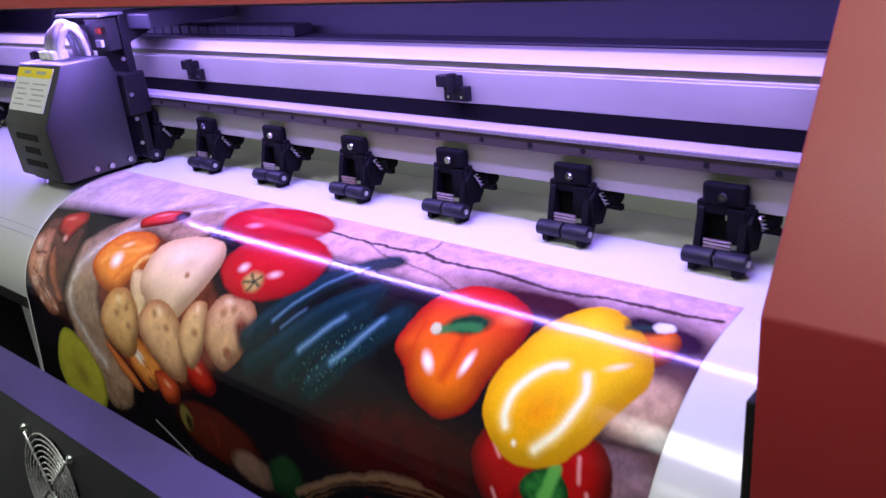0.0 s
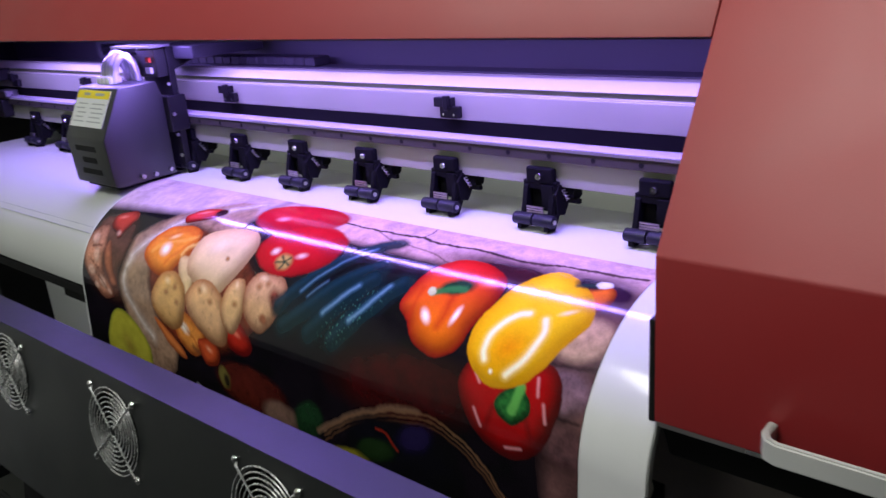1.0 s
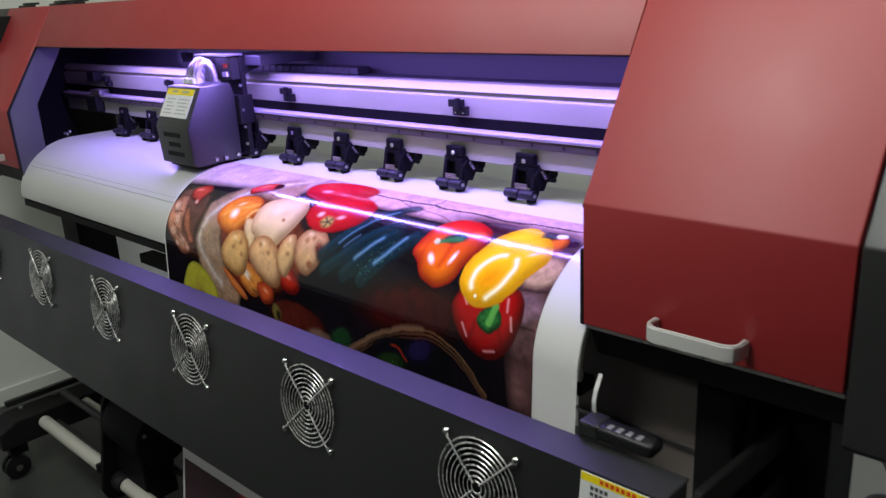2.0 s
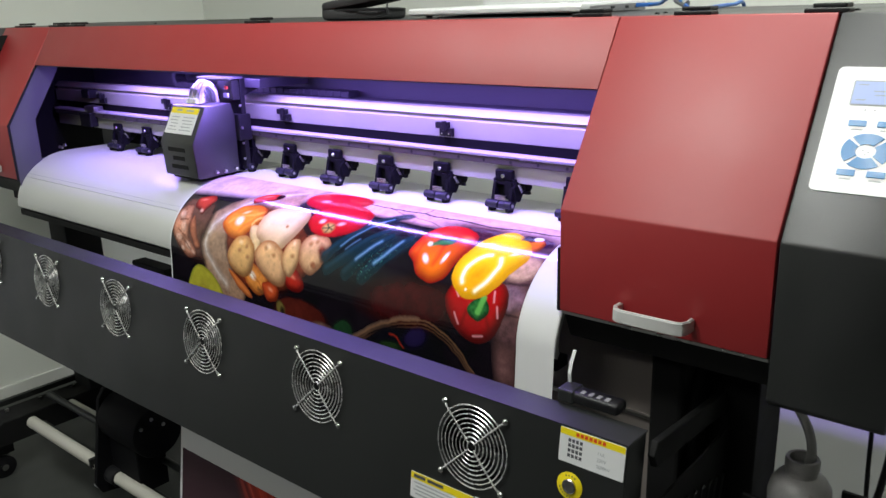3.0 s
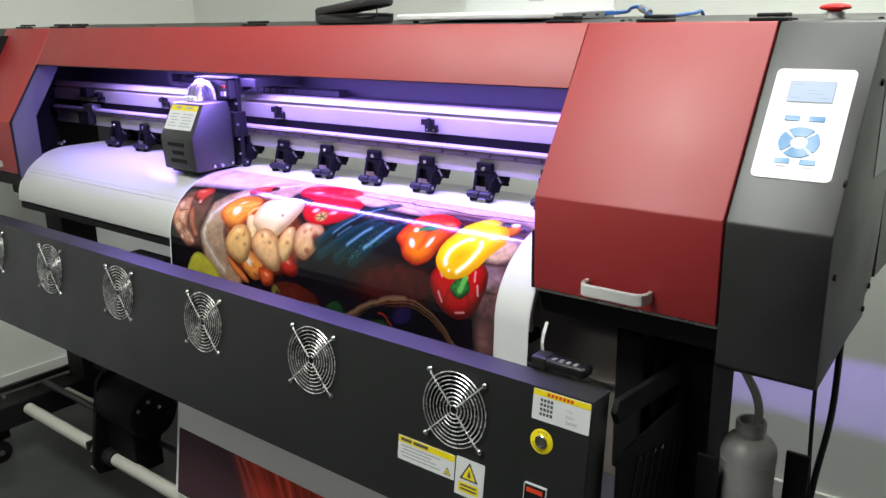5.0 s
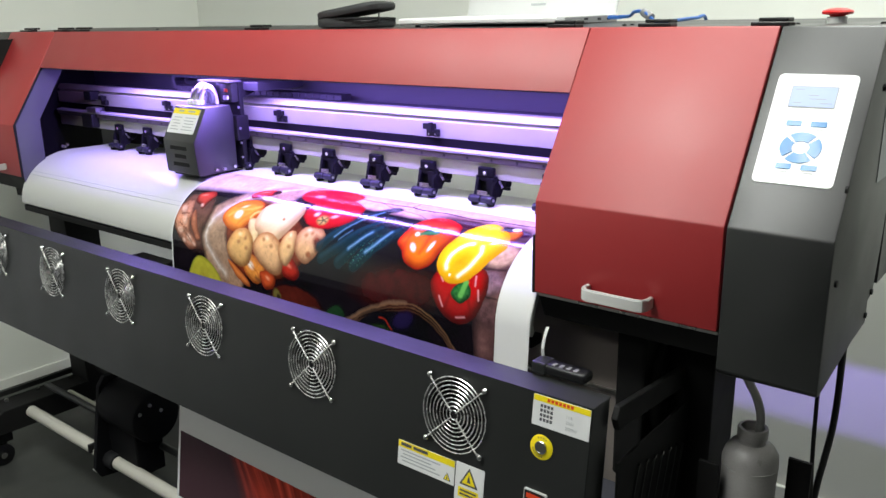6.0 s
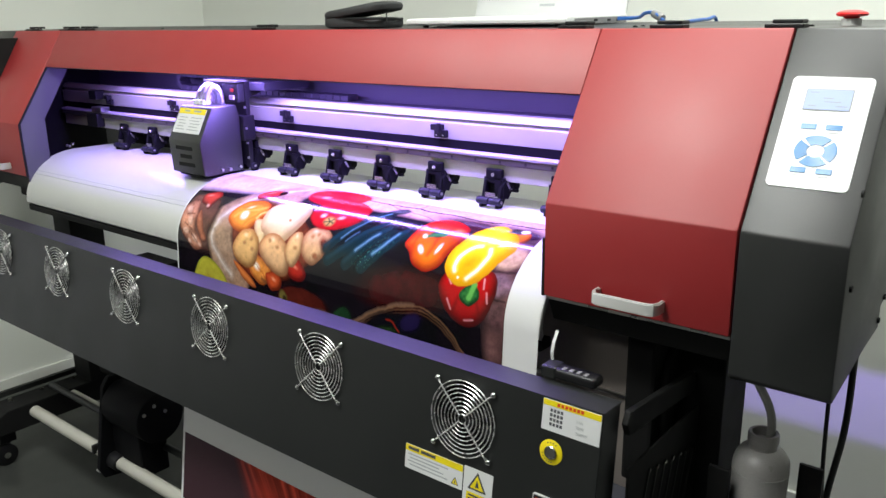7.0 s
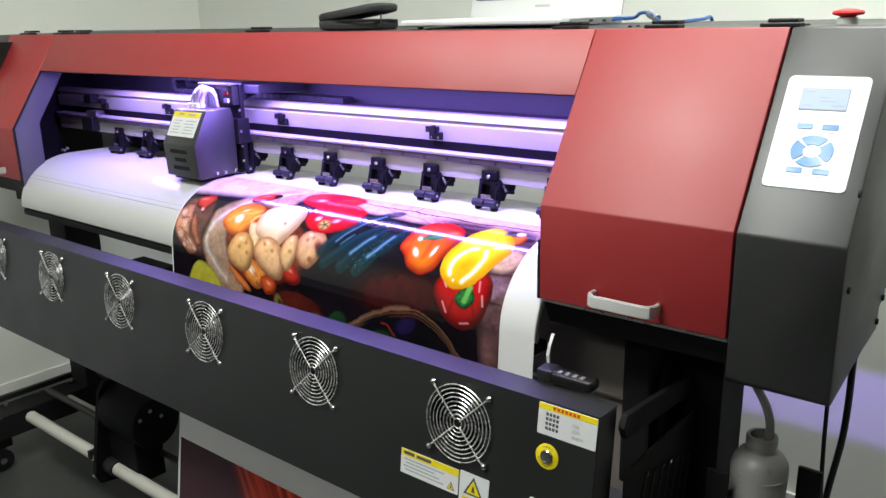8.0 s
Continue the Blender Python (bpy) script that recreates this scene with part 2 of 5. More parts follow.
def room():
    def wall(name, a, label, paint=WALL):
        tagged(part(name, box(*a), paint), label, "wall", kind="structure")
    tagged(part("floor", box(XL - .1, XR + .1, YF - .1, YB + .1, -0.1, 0), FLOOR), "plain grey hard floor covering, slightly scuffed", "floor", kind="structure")
    tagged(part("ceiling", box(XL - .1, XR + .1, YF - .1, YB + .1, H, H + 0.1), CEIL), "plain white painted ceiling of the workshop", "ceiling", kind="structure")
    wall("wall_north", (XL - .1, XR + .1, YB, YB + .1, 0, H), "plain off-white painted wall behind the printer")
    wall("wall_south", (XL - .1, XR + .1, YF - .1, YF, 0, H), "unseen wall facing the printer, kept dark to dull reflections", UNSEENWALL)
    wall("wall_west", (XL - .1, XL, YF, YB, 0, H), "plain off-white painted side wall")
    wall("wall_east", (XR, XR + .1, YF, YB, 0, H), "unseen side wall, kept dark to dull reflections", UNSEENWALL)
    tagged(part("baseboard", box(XL, XL + .012, YF, YB, 0, 0.06, 0.003), SKIRT), "low off-white skirting board along the side wall", "baseboard", kind="structure")
    tagged(part("baseboard", box(XL + .012, XR, YB - .012, YB, 0, 0.06, 0.003), SKIRT), "low off-white skirting board along the back wall", "baseboard", kind="structure")
    # the last two panels are unseen, added to house the fill lamps
    for x, y, w, d in ((-0.40, -0.95, .5, .3), (-0.60, -2.75, .65, .3), (.6, .62, .6, .15)):
        lamp = thing("unseen_ceiling_lamp", (x, y, H), "unseen flat white fluorescent panel lamp set on the ceiling", "ceiling lamp", "ceiling lamps")
        part("frame", box(x - w - .03, x + w + .03, y - d - .03, y + d + .03, H - .05, H, 0.004), LABEL, lamp)
        part("diffuser", box(x - w, x + w, y - d, y + d, H - .058, H - .0505), LAMPGLOW, lamp, "glowing diffuser")


room()

# ---- the printer ----
TOP, YT = 1.318, 0.290          # front top edge of the covers
YBEND, ZBEND, ZBOT = 0.135, 1.068, 0.921
YBACK, ZBACK = 0.66, 1.327
X0, X1 = -1.662, 0.052           # the opening
XC0, XC1 = -1.935, 0.3425       # outer edges of the red covers
XE0, XE1 = -2.065, 0.4755       # ends of the machine

printer = thing("large_format_printer", (-0.8, 0.4, 0), "large red and charcoal roll printer on a black castered stand, printing", "printer")


def slope_frame(x, s):
    """The pose of a frame on the sloping cover, s metres above its bend."""
    d = Vector((0, YT - YBEND, TOP - ZBEND)).normalized()
    return basis(Vector((x, YBEND, ZBEND)) + s * d, (1, 0, 0), d)


def covers():
    # red shells over both ends of the travel
    for x0, x1 in ((X1, XC1 - .0015), (XC0 + .0015, X0)):
        prof = [(YT, TOP), (YBEND, ZBEND), (YBEND + .002, ZBOT), (YBEND + .02, ZBOT), (YBEND + .02, ZBEND - .004), (YT + .008, TOP - .012), (YT + .05, TOP - .012), (YT + .05, TOP)]
        c = part("side_cover", prism(prof, x0, x1, 0.0022), RED, printer, "red sheet-metal cover with a bend", smooth=True)
        if x1 < 0:
            side = [(.300, TOP - .098), (.238, TOP - .098), (YBEND + .006, ZBEND), (YBEND + .008, ZBOT - .03), (YBEND + .075, ZBOT - .03), (YBEND + .075, ZBEND + .01)]
            part("cover_side", prism(side, x1 + .0004, x1 + .0028), INSIDE, c, "grey inner side plate")
            rim = [(.2335, TOP - .098), (YBEND - .001, ZBEND), (YBEND + .001, ZBOT - .002), (YBEND + .006, ZBOT - .002), (YBEND + .0055, ZBEND), (.239, TOP - .098)]
            part("gasket", prism(rim, x1 + .0002, x1 + .0036), MATT, c)
        xc = (x0 + x1) / 2
        # bent flat handle
        h = bmesh.new()
        xa, xb, zc, w = (xc - .0515, xc + .0535, 0.945, 0.0092)
        line = [(xa, YBEND), (xa, YBEND - .016), (xa + .005, YBEND - .026), (xa + .014, YBEND - .030), (xb - .014, YBEND - .030), (xb - .005, YBEND - .026), (xb, YBEND - .016), (xb, YBEND)]
        inner = [(xa + .006, YBEND), (xa + .006, YBEND - .015), (xa + .009, YBEND - .021), (xa + .016, YBEND - .024), (xb - .016, YBEND - .024), (xb - .009, YBEND - .021), (xb - .006, YBEND - .015), (xb - .006, YBEND)]
        plate(line + inner[::-1], zc - w, zc + w, bm=h)
        bmesh.ops.bevel(h, geom=[e for e in h.edges if abs(e.verts[0].co.z - e.verts[1].co.z) < 1e-5], offset=0.0016, segments=2, affect="EDGES")
        part("handle", h, HANDLE, c, "silver bow handle", smooth=True)
    # lips: bright edge under the red shell
    part("edge_strip", box(X1 + .003, XC1, YBEND + .004, YBEND + .024, ZBOT - .0045, ZBOT - .0005), STEEL, printer)
    # gasket beside the right shell
    part("gasket", box(X1 - .006, X1 + .0005, YBEND + .003, YBEND + .035, ZBOT - .002, ZBEND - .055, 0.002), MATT, printer)
    # hood over the opening
    yo, zo = 0.2325, 1.221
    prof = [(YT, TOP), (yo, zo), (yo + .012, zo - .001), (yo + .02, zo + .008), (YT + .016, TOP - .012), (YT + .05, TOP - .012), (YT + .05, TOP)]
    part("hood_panel", prism(prof, X0 + .0012, X1 - .0012, 0.0018), RED, printer, "long red sheet-metal hood", smooth=True)
    part("hood_lip", box(X0 + .002, X1 - .002, yo + .0125, yo + .020, zo - .003, zo - .0008), INSIDE, printer)
    part("led_strip", box(X0 + .162, X1 - .02, .302, .322, zo + .0075, zo + .014), LEDGLOW, printer, "violet light strip under the hood")
    # roof plate
    part("roof_plate", prism([(YT + .002, TOP - .001), (YBACK, ZBACK - .001), (YBACK, ZBACK - .014), (YT + .05, TOP - .0145)], XE0 + .002, XE1 - .002), GREY, printer, "charcoal top plate")
    part("rear_panel", box(XE0 + .01, XE1 - .01, YBACK - .016, YBACK - .012, 1.09, ZBACK - .015), INSIDE, printer)
    # two unseen plates added to trim the violet band of light on the wall
    part("upper_light_stop", box(-.10, XC1 - .002, YBACK - .0115, YBACK - .009, .935, 1.10), MATT, printer)
    part("lower_light_stop", box(-.10, XC1 + .06, YBACK - .0125, YBACK - .009, .84, .896), MATT, printer)
    part("inner_back", box(X0 - .25, XC1, .525, .529, 1.085, TOP - .02), INSIDE, printer)
    # charcoal end housings
    for x0, x1 in ((XC1 + .0015, XE1), (XE0, XC0 - .0015)):
        prof = [(YT, TOP), (YBEND, ZBEND), (YBEND + .001, .868), (YBEND + .008, .860), (.300, .882), (.385, .888), (.385, .922), (.412, .928), (.43, 1.0), (.46, 1.28), (.46, TOP + .003)]
        end = part("end_housing", prism(prof, x0, x1, 0.003), GREY, printer, "charcoal end housing", smooth=True)
        xs = x1 if x1 > 0 else x0
        out = 1 if x1 > 0 else -1
        for y, z in ((.155, 1.13), (.16, 1.01), (.395, .935), (.372, .905), (.30, 1.24)):
            part("screw", rod((xs, y, z), (xs + out * .003, y, z), 0.0045, 10), MATT, end)
        part("rear_housing", box(x0 + .004, x1 - .004, .462, YBACK - .002, .93, TOP - .012), GREY, end)
        part("label_plate", box(xs, xs + out * .001, .33, .43, 1.11, 1.25) if x1 > 0 else box(xs - .001, xs, .33, .43, 1.11, 1.25), BLACK if x1 < 0 else GREYINK, end)
    # black body under the shells
    for x0, x1 in ((X1 + .001, XC1 + .001), (XC0 - .001, X0 - .001)):
        part("lower_body", prism([(YBEND + .026, ZBOT + .01), (YBEND + .012, ZBOT - .006), (YBEND + .03, .874), (.20, .868), (.50, .868), (.50, ZBOT + .01)], x0, x1, .003), MATT, printer)
    # catches on the roof
    for x in (-1.86, -1.655, -1.555, -0.79, -0.005, 0.155, 0.325):
        k = part("catch", box(x - .026, x + .026, YT + .006, YT + .034, TOP, TOP + .0055, .0012), BLACK, printer)
        part("latch", box(x - .019, x + .021, YT + .016, YT + .046, TOP + .006, TOP + .0115, .0015), BLACK, k)
    for x, y in ((-.34, .36), (.075, .36), (.06, .42), (.352, .33), (.46, .33), (-1.35, .42)):
        part("roof_screw", lathe([(.004, 0), (.0035, .002), (.001, .0028)], 10, m=Matrix.Translation((x, y, TOP + .0015))), MATT, printer)
    # inside of the left end, where the travel goes on behind the cover
    part("end_plate", box(X0 - .24, X0 - .236, .20, .52, .86, TOP - .02), MATT, printer)
    part("travel_floor", box(X0 - .235, X0 - .005, .22, .52, .93, .934), INSIDE, printer)


covers()


def stop_button():
    m = Matrix.Translation((.386, .40, TOP - .0035))
    b = part("emergency_stop", lathe([(.019, 0), (.019, .003), (.0135, .0035), (.0135, .0145), (.010, .015)], 28, m=m), HANDLE, printer, "emergency stop with a steel collar", smooth=True)
    part("push_head", lathe([(.0095, .0145), (.0105, .0165), (.020, .0185), (.0212, .021), (.0195, .0235), (.011, .026), (.002, .0268)], 28, m=m), STOPRED, b, "red mushroom head", smooth=True)
    part("base_ring", lathe([(.022, 0), (.022, .0012), (.019, .0016)], 28, m=m), YELLOW, b)


stop_button()


def control_panel():
    def at(s0):
        return slope_frame(0, s0)
    m = at(0)
    pad = part("control_panel", plate(rounded(.3585, .4575, .067, .2225, .007), 0, .0016, m=m, bevel=.0005), PADWHITE, printer, "white membrane control panel")
    part("screen_frame", plate(rounded(.379, .4365, .174, .205, .0015), .0016, .0022, m=m), GREYINK, pad)
    part("screen", plate(rounded(.3805, .435, .1755, .2035, .001), .0022, .0026, m=m), LCD, pad, "small lit display with faint figures")
    for x, s, w in ((.385, .199, .010), (.402, .191, .012), (.404, .186, .020), (.418, .180, .014), (.385, .180, .010)):
        part("display_mark", plate([(x, s), (x + w, s), (x + w, s + .0011), (x, s + .0011)], .0026, .0028, m=m), GREYINK, pad)
    for x in (.3975, .4075):
        part("indicator", plate([(x + .0012 * math.cos(a / 8 * 6.2832), .1685 + .0012 * math.sin(a / 8 * 6.2832)) for a in range(8)], .0016, .0021, m=m), GREYINK, pad)
    for x0, x1, s0, s1 in ((.3835, .4025, .148, .1555), (.4135, .433, .148, .1555), (.384, .403, .088, .0955), (.415, .434, .088, .0955)):
        part("button", plate(rounded(x0, x1, s0, s1, .001, 2), .0016, .0026, m=m, bevel=.0003), BLUE, pad, "blue key")
        part("caption", plate([(x0 + .004, s0 - .0045), (x1 - .003, s0 - .0045), (x1 - .003, s0 - .003), (x0 + .004, s0 - .003)], .0016, .0018, m=m), GREYINK, pad)
    cx, cs = .4085, .1185
    for k in range(4):
        a0 = radians(45 + 90 * k + 5)
        arc = [a0 + radians(80) * j / 10 for j in range(11)]
        outline = [(cx + .0255 * math.cos(a), cs + .0215 * math.sin(a)) for a in arc] + [(cx + .0105 * math.cos(a), cs + .0085 * math.sin(a)) for a in arc[::-1]]
        part("direction_key", plate(outline, .0016, .0026, m=m, bevel=.0003), BLUE, pad, "blue direction key")
    for dx, ds in ((-.003, .001), (.003, -.001), (0, -.004)):
        part("caption", plate([(cx + dx - .0012, cs + ds - .0008), (cx + dx + .0012, cs + ds - .0008), (cx + dx + .0012, cs + ds + .0008), (cx + dx - .0012, cs + ds + .0008)], .0016, .0018, m=m), GREYINK, pad)


control_panel()


def curved_outline(offset=0.0, n=28):
    """The rounded front of the platen in y and z, from its top to its foot."""
    return [(0.29 - (.163 + offset) * math.sin(a), .85 + (.135 + offset) * math.cos(a)) for a in [math.pi / 2 * k / n for k in range(n + 1)]]


def bed():
    out = curved_outline(-.0022)
    prof = [(.47, out[0][1])] + out + [(out[-1][0] + .006, .845), (out[-1][0] + .012, .852)] + [(y, z) for y, z in curved_outline(-.009)[::-1][2:]] + [(.47, out[0][1] - .008)]
    pl = part("platen", prism(prof, X0 - .004, X1 - .001), PLATEN, printer, "white curved media platen", smooth=True)
    # rows of small suction holes, only where the bed is bare
    for r, y in enumerate((.415, .400, .345, .330, .315)):
        for k in range(24):
            x = -1.60 + k * .0275 + (r % 2) * .012
            if x < -.95:
                part("suction_hole", plate([(x + .0022 * math.cos(a * .7854), y + .0022 * math.sin(a * .7854)) for a in range(8)], out[0][1], out[0][1] + .0005), LABEL, pl)
    for y, z in ((.262, .9795), (.235, .9738), (.168, .9360), (.160, .9284)):
        part("seam_line", rod((X0, y, z), (-.927, y, z), .0007, 6), GREYINK, pl)
    part("platen_foot", box(X0 - .004, X1 - .001, .133, .165, .826, .843, .002), MATT, printer)
    part("bed_beam", box(X0 - .2, -.045, .20, .46, .835, .90, .004), MATT, printer)
    # scrap of dark tape beside the sheet
    for x0, x1, y0, y1 in ((-.968, -.945, .245, .33), (-.950, -.934, .27, .345), (-.965, -.952, .30, .318)):
        part("edge_clamp", prism([(y0, .9835), (y1, .9835), (y1, .9852), (y0, .9852)], x0 + .002, x1 - .004, .0005), BLACK, pl, "thin black media edge strip")
    # rear guide seen dark behind the bare end of the bed
    part("rear_guide", box(-1.62, -1.17, .455, .47, .982, 1.04), MATT, printer)
    part("rear_support", box(X0 - .2, XC1, .462, .50, .86, .93, .004), MATT, printer)


bed()


def beam():
    x0, x1 = X0 - .225, XC1 - .01
    b = part("gantry_beam", prism([(.385, 1.104), (.385, 1.137), (.392, 1.137), (.392, 1.1455), (.385, 1.1455), (.3945, 1.1585), (.412, 1.1592), (.413, 1.148), (.470, 1.148), (.470, 1.034), (.388, 1.034), (.388, 1.086), (.405, 1.086), (.405, 1.104)], x0, x1, .0012), BEAM, printer, "extruded aluminium gantry beam")
    part("belt", box(x0 + .02, x1, .3862, .3872, 1.0868, 1.1036), BELT, b, "black toothed belt")
    part("lower_beam", prism([(.3735, 1.036), (.3735, 1.067), (.3875, 1.067), (.3875, 1.036)], x0 + .02, x1, .0008), BEAM, b)
    part("ledge", prism([(.3645, 1.0800), (.3645, 1.0848), (.3858, 1.0862), (.3858, 1.0800)], x0 + .02, x1, .0006), SATIN, b, "bright narrow ledge")
    part("guide_rail", prism([(.3660, 1.0675), (.3660, 1.0795), (.3873, 1.0795), (.3873, 1.0675)], x0 + .02, x1, .0008), GUIDE, b, "steel guide rail with bolt holes")
    for k in range(34):
        x = x1 - .06 - k * .058
        if x > x0 + .05:
            part("bolt", rod((x, .3653, 1.0735), (x, .3661, 1.0735), .0028, 10), MATT, b)
    # reflections of the diodes along the ledge, built as small bright boxes
    for k in range(120):
        x = -.76 + k * .0066
        part("bead", box(x, x + .0045, .3636, .3646, 1.0822, 1.0838), ALU, b)
    # small black catches on the beam
    for x in (-.345, -.808, -1.272, -1.60):
        c = bmesh.new()
        box(x - .016, x + .014, .376, .3848, 1.107, 1.122, .001, bm=c)
        box(x - .024, x + .004, .374, .3848, 1.121, 1.133, .001, bm=c)
        box(x - .006, x + .002, .370, .377, 1.118, 1.136, .001, bm=c)
        k = part("cable_catch", c, BLACK, b, "small black cable catch")
        for dx in (-.009, .008):
            part("screw", rod((x + dx, .3745, 1.112), (x + dx, .3762, 1.112), .0016, 8), CHROME, k)
    for x, z in ((.003, 1.113), (.05, 1.113)):
        part("beam_screw", rod((x, .3835, z), (x, .3852, z), .0026, 10), STEEL, b)
    # end pulley, bracket and cables at the left end of the travel
    e = part("pulley_bracket", box(X0 - .005, X0 + .05, .355, .384, 1.086, 1.099, .002), ALU, printer, "silver pulley bracket")
    part("limit_switch", box(X0 - .02, X0 + .02, .36, .39, 1.12, 1.145, .002), BLACK, printer)
    part("end_block", box(X0 - .03, X0 + .03, .35, .40, 1.04, 1.08, .003), BLACK, printer)
    for dx, z in ((-.015, .992), (.0, .992), (.018, 1.0)):
        part("end_screw", rod((X0 + dx, .27, z), (X0 + dx, .275, z), .004, 10), STEEL, printer)


beam()


def pinch_rollers():
    """One sprung roller with its parts, at its screw; the rest on the same meshes."""
    made = []
    body = bmesh.new()
    box(-.0200, .0200, -.009, 0, -.010, .0115, .003, bm=body)
    box(-.0245, .0245, -.008, 0, -.017, -.006, .001, bm=body)
    for sx in (-.023, .016):
        prism([(-.004, -.008), (-.010, -.012), (-.018, -.048), (-.026, -.056), (-.026, -.064), (-.010, -.066), (.002, -.046), (.004, -.008)], sx, sx + .007, bm=body, bevel=.0008, seg=1)
    box(-.021, .021, -.0215, -.010, -.052, -.046, .001, bm=body)
    box(-.0205, .0205, -.001, .003, -.046, -.026, bm=body)
    box(-.0205, -.003, -.001, .003, -.026, -.008, bm=body)
    box(.007, .0205, -.001, .003, -.026, -.008, bm=body)
    box(.005, .0205, -.012, -.002, -.040, -.010, bm=body)
    arm = bmesh.new()
    prism([(-.004, -.010), (-.012, -.020), (-.010, -.046), (.006, -.050), (.020, -.030), (.022, -.012)], .0215, .0265, bm=arm, bevel=.0008, seg=1)
    prism([(.012, -.006), (.004, -.022), (.010, -.036), (.024, -.028), (.028, -.008)], .027, .040, bm=arm, bevel=.0012, seg=1)
    box(.026, .047, .006, .012, -.034, -.028, .001, bm=arm)
    roll = bmesh.new()
    for a, b_ in ((-.0285, -.0012), (.0012, .0285)):
        rod((a, -.021, -.0515), (b_, -.021, -.0515), .0078, 16, bm=roll, bevel=.0008)
    axle = rod((-.030, -.021, -.0515), (.030, -.021, -.0515), .003, 8)
    spring = hose([(.031 + .0022 * math.cos(k * 1.2), -.004 + k * .0006 + .0022 * math.sin(k * 1.2), -.014 - k * .0009) for k in range(20)], .0008, 5, 2)
    lever = bmesh.new()
    for k in range(3):
        box(-.012, .012, -.020, -.018, -.0432 + k * .0032, -.0414 + k * .0032, bm=lever)
    screw = lathe([(.0046, 0), (.0046, .0022), (.0036, .0034), (.0012, .0034), (.0010, .002)], 14, m=basis((0, -.009, 0), (1, 0, 0), (0, 0, 1)))
    for bm in (body, arm, roll, axle, spring, lever, screw):
        bmesh.ops.transform(bm, matrix=Matrix.Diagonal((.95, 1.05, .96, 1)), verts=bm.verts[:])
    for k in range(11):
        x = -.059 - k * .1458
        o = Matrix.Translation((x, .3730, 1.0490 - k * .0003))
        if k == 0:
            p0 = part("pinch_roller", body, HOLDER, None, "black sprung pinch roller holder")
            p0.parent = printer
            subs = [part("spring_arm", arm, HOLDER), part("roller", roll, RUBBER, smooth=True), part("axle", axle, STEEL), part("spring", spring, STEEL, smooth=True), part("lever_mark", lever, STEEL), part("screw", screw, CHROME, smooth=True)]
            for s in subs:
                s.parent = p0
            p0.matrix_parent_inverse = printer.matrix_world.inverted()
            p0.matrix_basis = o
        else:
            copy_thing(p0, Matrix.Translation(o.translation))


pinch_rollers()


